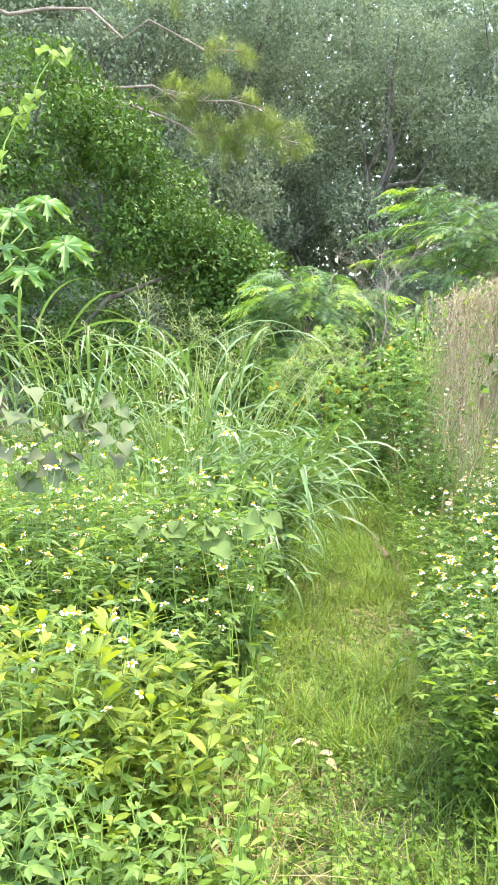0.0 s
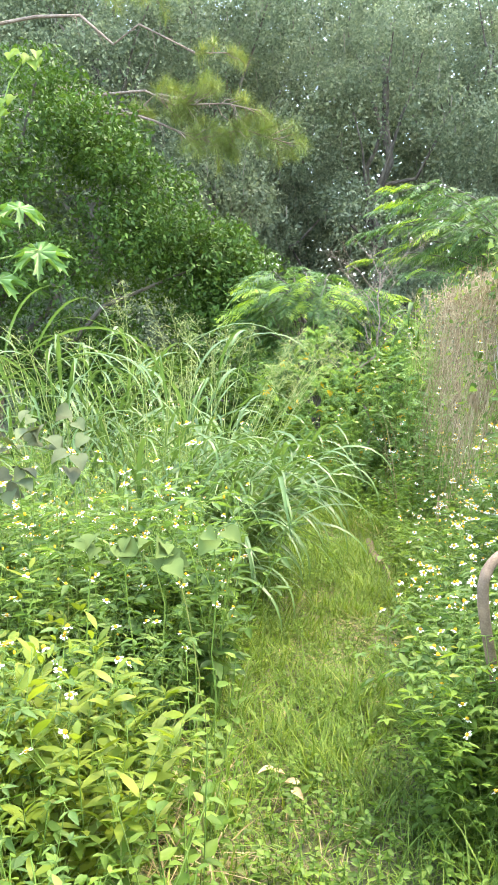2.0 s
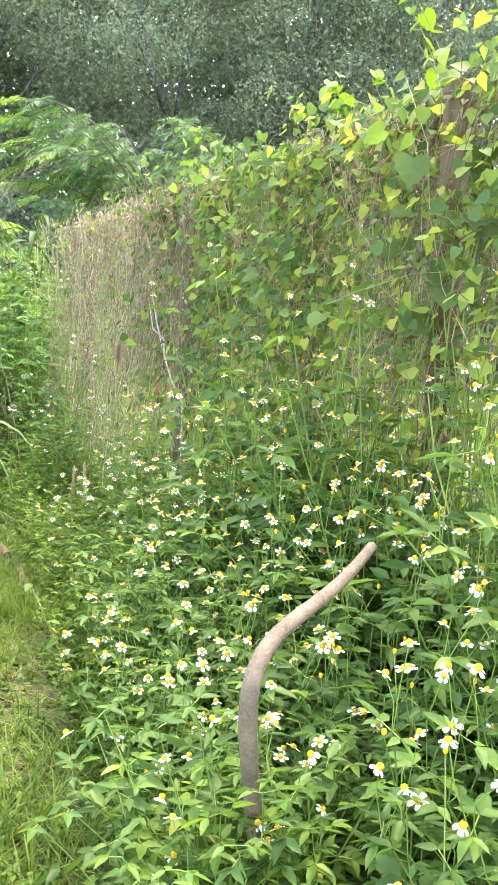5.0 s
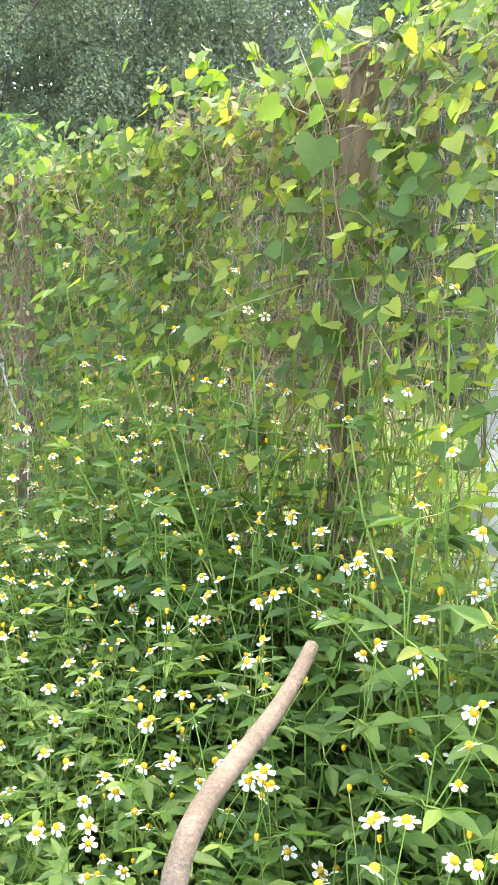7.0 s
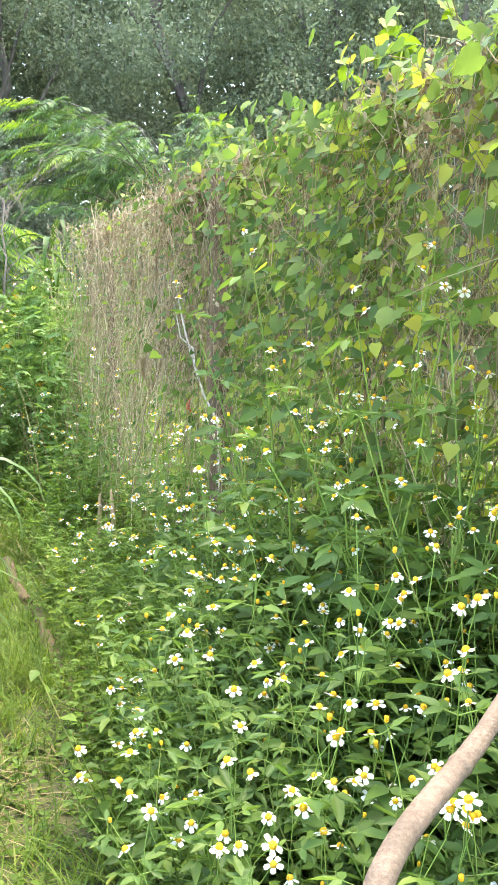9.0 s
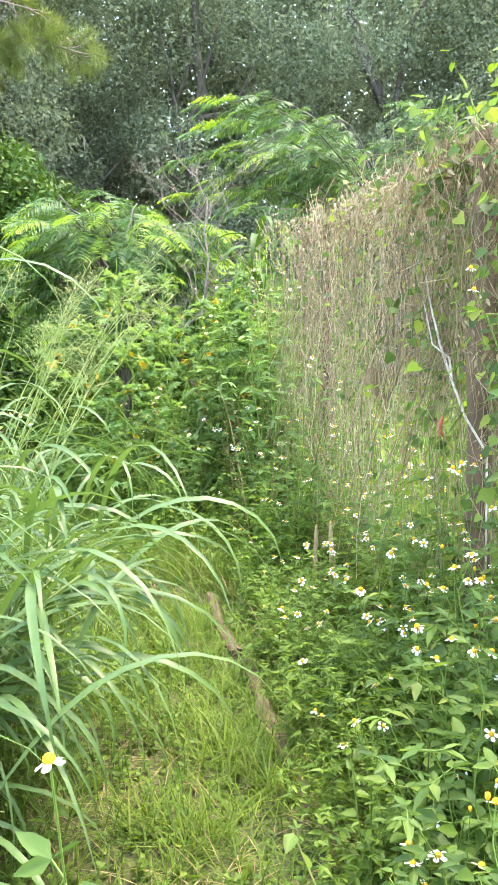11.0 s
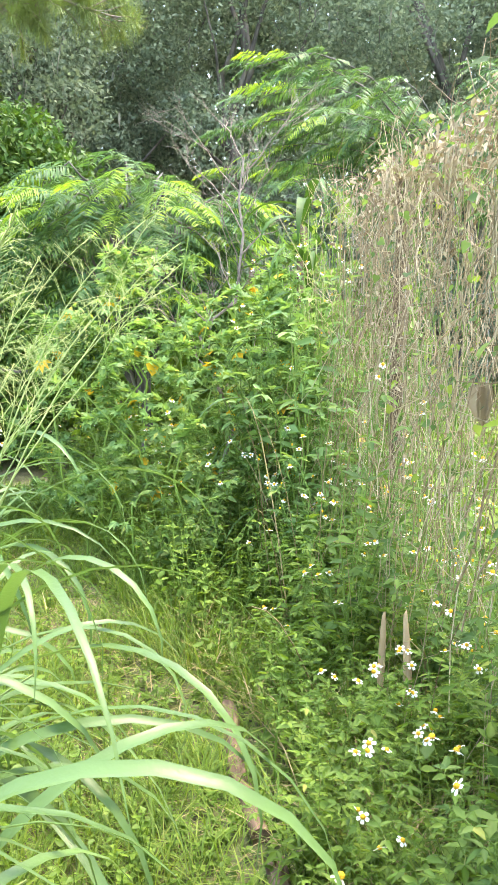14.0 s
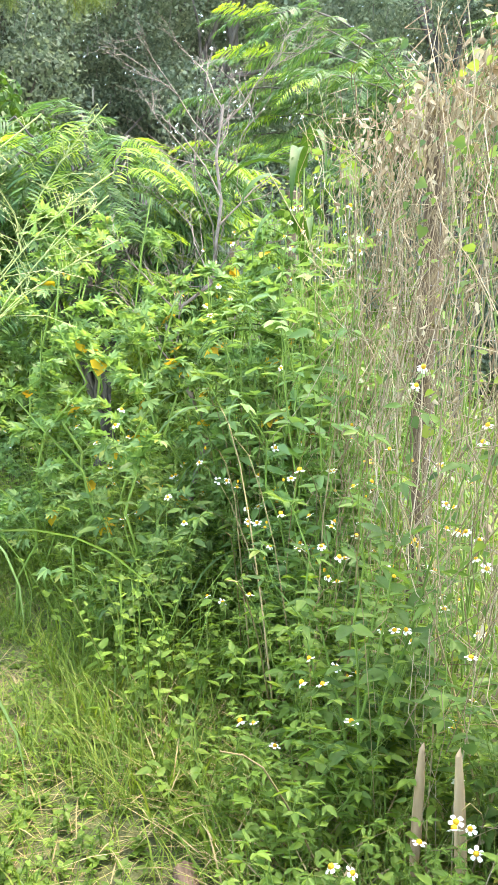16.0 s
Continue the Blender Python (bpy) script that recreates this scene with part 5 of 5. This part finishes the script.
def broad_vine(seed, name, label, at_points, size, mat, base, shape=HEART, n_each=2):
    rng = np.random.default_rng(seed)
    pts = np.array(at_points, float)
    h = Heap()
    for p in pts:
        b = np.array((p[0] + rng.normal(0, 0.08), p[1] + 0.1, base(p)))
        limb(h, b, p, 0.004, 0.002, rng, k=5, sides=4)
    root = thing(name, label, "vine", data=h.mesh("stem", STALK))
    for p in pts:
        for i in range(n_each):
            q = p + rng.normal(0, size * 0.4, 3) * (i > 0)
            s = size * rng.uniform(0.6, 1.2)
            d = np.array((rng.normal(0, 0.6), -0.7, -0.35 + rng.normal(0, 0.15)))
            nn = np.array((rng.normal(0, 0.7), -0.6 + rng.normal(0, 0.6), 0.8))
            part("leaf", Heap().leaves(shape, [q], [d], [nn], s, s).mesh("leaf", mat), root)


broad_vine(98, "broad_leaved_vine", "sprawling vine with dull grey-green heart-shaped leaves", [(-0.7, 3.9, 1.22), (-0.86, 3.9, 1.12), (-0.64, 3.9, 1.14), (-0.84, 3.85, 0.97), (-0.74, 3.85, 0.97), (-0.9, 3.85, 0.90), (-1.0, 3.9, 1.01), (-0.58, 4.0, 1.24), (-0.95, 4.0, 1.15), (-1.1, 3.9, 1.1), (-0.5, 3.8, 1.08)], 0.085, GREY_LEAF, lambda p: 0.0, n_each=4)
broad_vine(99, "broad_leaved_vine", "low vine with large pale green heart-shaped leaves", [(-0.35, 3.3, 0.86), (-0.25, 3.3, 0.82), (-0.16, 3.3, 0.83), (-0.08, 3.3, 0.79), (0.05, 3.35, 0.86)], 0.075, VINE_DULL, lambda p: 0.0, n_each=4)


broad_vine(100, "broad_leaved_vine", "vine with large dull green lobed leaves hiding a fence post", [(1.86, 3.84, 1.94), (1.84, 3.77, 1.85), (1.84, 3.73, 1.75), (1.82, 3.8, 1.65), (1.86, 3.87, 1.81), (1.9, 4.1, 2.1), (1.9, 3.83, 2.19), (1.9, 3.68, 2.09), (1.84, 3.9, 1.72), (1.82, 3.75, 1.55), (1.82, 3.92, 1.62), (1.85, 3.72, 1.82), (1.8, 3.95, 1.47)], 0.095, VINE_DULL, lambda p: 0.4, GRAPE, 2)


def hanging_vine():
    """A string of leaves climbing beside the dark tree."""
    rng = np.random.default_rng(101)
    pts = np.array([(-2.0, 7.6, 0.0), (-2.05, 7.45, 1.4), (-1.98, 7.35, 2.75), (-1.94, 7.36, 3.05), (-1.85, 7.37, 3.24), (-1.74, 7.38, 3.40), (-1.70, 7.39, 3.55), (-1.60, 7.41, 3.72), (-1.5, 7.41, 3.76)])
    root = thing("climbing_vine", "slender vine with a string of bright arrow-shaped leaves", "vine", data=Heap().tubes(pts, 0.006, 4).mesh("stem", STALK))
    for i in range(24):
        u = rng.uniform(2, 7.9)
        p = np.array([np.interp(u, np.arange(9), pts[:, c]) for c in range(3)]) + rng.normal(0, 0.03, 3)
        s = rng.uniform(0.08, 0.12)
        part("leaf", Heap().leaves(HEART, [p], [(rng.normal(0, 0.6), -0.5, -0.5)], [(rng.normal(0, 0.2), -0.8, 0.7)], s, s * 0.9).mesh("leaf", BRIGHT_LEAF), root)


hanging_vine()


# ---- small things ----
def timber(y0, y1, x0, x1, seed):
    rng = np.random.default_rng(seed)
    k = 14
    u = np.linspace(0, 1, k)
    pts = np.stack([x0 + (x1 - x0) * u + 0.012 * np.sin(u * 7 + seed), y0 + (y1 - y0) * u, 0.012 + 0.008 * np.sin(u * 5)], -1)
    h = Heap().tubes(pts, 0.03 * (1 + rng.normal(0, 0.12, k)), 8)
    for e in (0, -1):
        h.put(np.concatenate([h.v[0].reshape(k, 8, 3)[e], pts[e][None]]), [(i, (i + 1) % 8, 8) for i in range(8)])
    thing("fallen_timber", "weathered brown timber lying in the path grass", "timber", group="timbers on the path", data=h.mesh("fallen_timber", BOARD_WOOD))


timber(7.95, 7.05, 1.11, 1.10, 1)
timber(6.9, 5.3, 1.12, 1.08, 2)


def stake(x, y, tall, lean, seed):
    rng = np.random.default_rng(seed)
    k = 8
    u = np.linspace(0, 1, k)
    pts = np.stack([x + lean * u, y + 0.02 * u, -0.08 + (tall + 0.08) * u], -1)
    h = Heap().tubes(pts, 0.0125 * (1 + rng.normal(0, 0.1, k)) * np.where(u > 0.95, 0.55, 1), 7)
    h.put(np.concatenate([h.v[0].reshape(k, 7, 3)[-1], pts[-1][None] + np.array((0.004, 0, 0.02))]), [(i, (i + 1) % 7, 7) for i in range(7)])
    thing("broken_stake", "short broken pale wooden stake among the weeds", "stake", group="broken stakes", data=h.mesh("broken_stake", STAKE_WOOD))


stake(1.63, 7.70, 0.42, 0.02, 1)
stake(1.72, 7.58, 0.46, -0.03, 2)


def pale_branch():
    rng = np.random.default_rng(103)
    h = Heap()
    pts = np.array([(1.80, 6.61, 1.65), (1.80, 6.56, 1.54), (1.80, 6.45, 1.38), (1.80, 6.33, 1.25), (1.80, 6.21, 1.13), (1.80, 6.02, 1.02), (1.80, 6.00, 0.5), (1.80, 6.04, -0.03)])
    h.tubes(pts, np.array((0.002, 0.004, 0.005, 0.005, 0.005, 0.004, 0.003, 0.003)), 6)
    limb(h, pts[3], pts[3] + np.array((-0.02, 0.25, 0.3)), 0.005, 0.002, rng, k=5, sides=5)
    thing("dead_branch", "crooked pale bleached dead branch leaning on the fence", "branch", data=h.mesh("dead_branch", WHITE_BARK))
    # small red tag on a wire stem
    h = Heap().tubes(np.array([(1.82, 6.45, 1.03), (1.80, 6.44, 1.05), (1.80, 6.43, 1.09), (1.81, 6.43, 1.11)]), np.array((0.004, 0.010, 0.009, 0.003)), 8)
    tag = thing("red_bud", "small faded red seed pod on a thin stalk", "seed pod", data=h.mesh("red_bud", RED_PAINT))
    part("stalk", Heap().tubes(np.array([(1.86, 6.5, -0.02), (1.84, 6.47, 0.5), (1.82, 6.45, 1.04)]), 0.003, 4).mesh("stalk", STALK), tag)


pale_branch()


def withered_leaf(x, y, z, size, label, name, seed, hang=True):
    rng = np.random.default_rng(seed)
    h = Heap()
    for i in range(4 if hang else 2):
        d = np.array((rng.normal(0, 0.14 if hang else 0.35), rng.normal(0, 0.14 if hang else 0.35), -1.0 if hang else rng.normal(0, 0.1)))
        if not hang:
            d[0] += 1 - 2 * i
        h.leaves(HEART, [(x + rng.normal(0, 0.012), y + rng.normal(0, 0.012), z)], [d], [rng.normal(0, 1, 3) * (0.4 if not hang else 1) + np.array((-0.5, -0.5, 0.3 if hang else 2))], size * rng.uniform(0.7, 1.1), size * (0.3 if hang else 0.45))
    return thing(name, label, "dead leaf", data=h.mesh(name, DEAD_VINE if hang else DRY_LEAF))


dead = withered_leaf(1.85, 7.37, 1.25, 0.14, "curled grey-brown withered leaf hanging on the dry vines", "withered_leaf", 7)
part("stalk", Heap().tubes(np.array([(1.85, 7.37, 1.24), (1.91, 7.39, 1.42), (2.01, 7.42, 1.62)]), 0.003, 4).mesh("stalk", DEAD_VINE), dead)
withered_leaf(0.33, 3.18, 0.06, 0.065, "pale dry fallen leaf lying on the path grass", "fallen_leaf", 8, hang=False)
withered_leaf(0.26, 3.28, 0.06, 0.06, "small brown fallen leaf lying on the path grass", "fallen_leaf", 9, hang=False)


def bent_stick():
    """A smooth stick, thrust up out of the weeds at the path's edge."""
    pts = np.array([(1.06, 3.22, -0.05), (0.98, 3.12, 0.36), (0.885, 3.02, 0.68), (0.868, 2.99, 0.80), (0.922, 3.040, 0.86), (1.007, 3.085, 0.885), (1.098, 3.125, 0.913), (1.180, 3.172, 0.945), (1.253, 3.225, 0.979)])
    t = np.linspace(0, 8, 37)
    fine = np.stack([np.interp(t, np.arange(9), pts[:, c]) for c in range(3)], -1)
    for _ in range(14):
        fine[1:-1] = (fine[:-2] + 2 * fine[1:-1] + fine[2:]) / 4
    rng = np.random.default_rng(4)
    h = Heap().tubes(fine, np.interp(t, [0, 3, 8], [0.017, 0.0175, 0.0115]) * (1 + rng.normal(0, 0.015, 37)), 12)
    ring = h.v[0].reshape(37, 12, 3)[-1]
    root = thing("bent_stick", "smooth bent pale brown stick thrust through the flowering weeds", "stick", data=h.mesh("bent_stick", PALE_WOOD))
    way = unit(fine[-1] - fine[-3])
    inner = fine[-1] + (ring - fine[-1]) * 0.6 + way * 0.005
    v = np.concatenate([ring, inner, (fine[-1] + way * 0.006)[None]])
    f = [(i, (i + 1) % 12, 12 + (i + 1) % 12) for i in range(12)] + [(i, 12 + (i + 1) % 12, 12 + i) for i in range(12)] + [(12 + i, 12 + (i + 1) % 12, 24) for i in range(12)]
    part("cut_end", Heap().put(v, f).mesh("cut_end", STAKE_WOOD), root, "pale cut end")
    a = int(37 * 0.72)
    way = unit(fine[a + 1] - fine[a - 1])
    pts = fine[a] + way * np.linspace(-0.012, 0.012, 5)[:, None]
    part("knot", Heap().tubes(pts, np.array((0.0125, 0.0152, 0.0158, 0.015, 0.0125)), 12).mesh("knot", PALE_WOOD), root, "low ring-shaped knot")


bent_stick()


def white_sheet():
    # narrow crumpled white surface, added behind the fence as a white patch
    rng = np.random.default_rng(105)
    k = 13
    x, z = np.meshgrid(np.linspace(-0.1, 0.1, k), np.linspace(0, 1, k))
    y = 0.04 * np.sin(x * 23 + z * 9) + 0.03 * np.sin(z * 17 - x * 11) + rng.normal(0, 0.006, x.shape)
    v = np.stack([y + 0.25 * z, x * (1 - 0.3 * z), z * 1.6], -1).reshape(-1, 3)
    i, j = np.meshgrid(np.arange(k - 1), np.arange(k - 1), indexing="ij")
    a = (i * k + j).ravel()
    f = np.concatenate([np.stack([a, a + 1, a + k + 1], -1), np.stack([a, a + k + 1, a + k], -1)])
    back = v + np.array((0.006, 0, 0))
    h = Heap().put(np.concatenate([v, back]), np.concatenate([f, f[:, ::-1] + k * k]))
    thing("plastic_sheet", "narrow crumpled white sheet standing behind the fence", "plastic sheet", data=h.mesh("plastic_sheet", WHITE_SHEET), at=pose(2.6, 4.25, 0))


white_sheet()
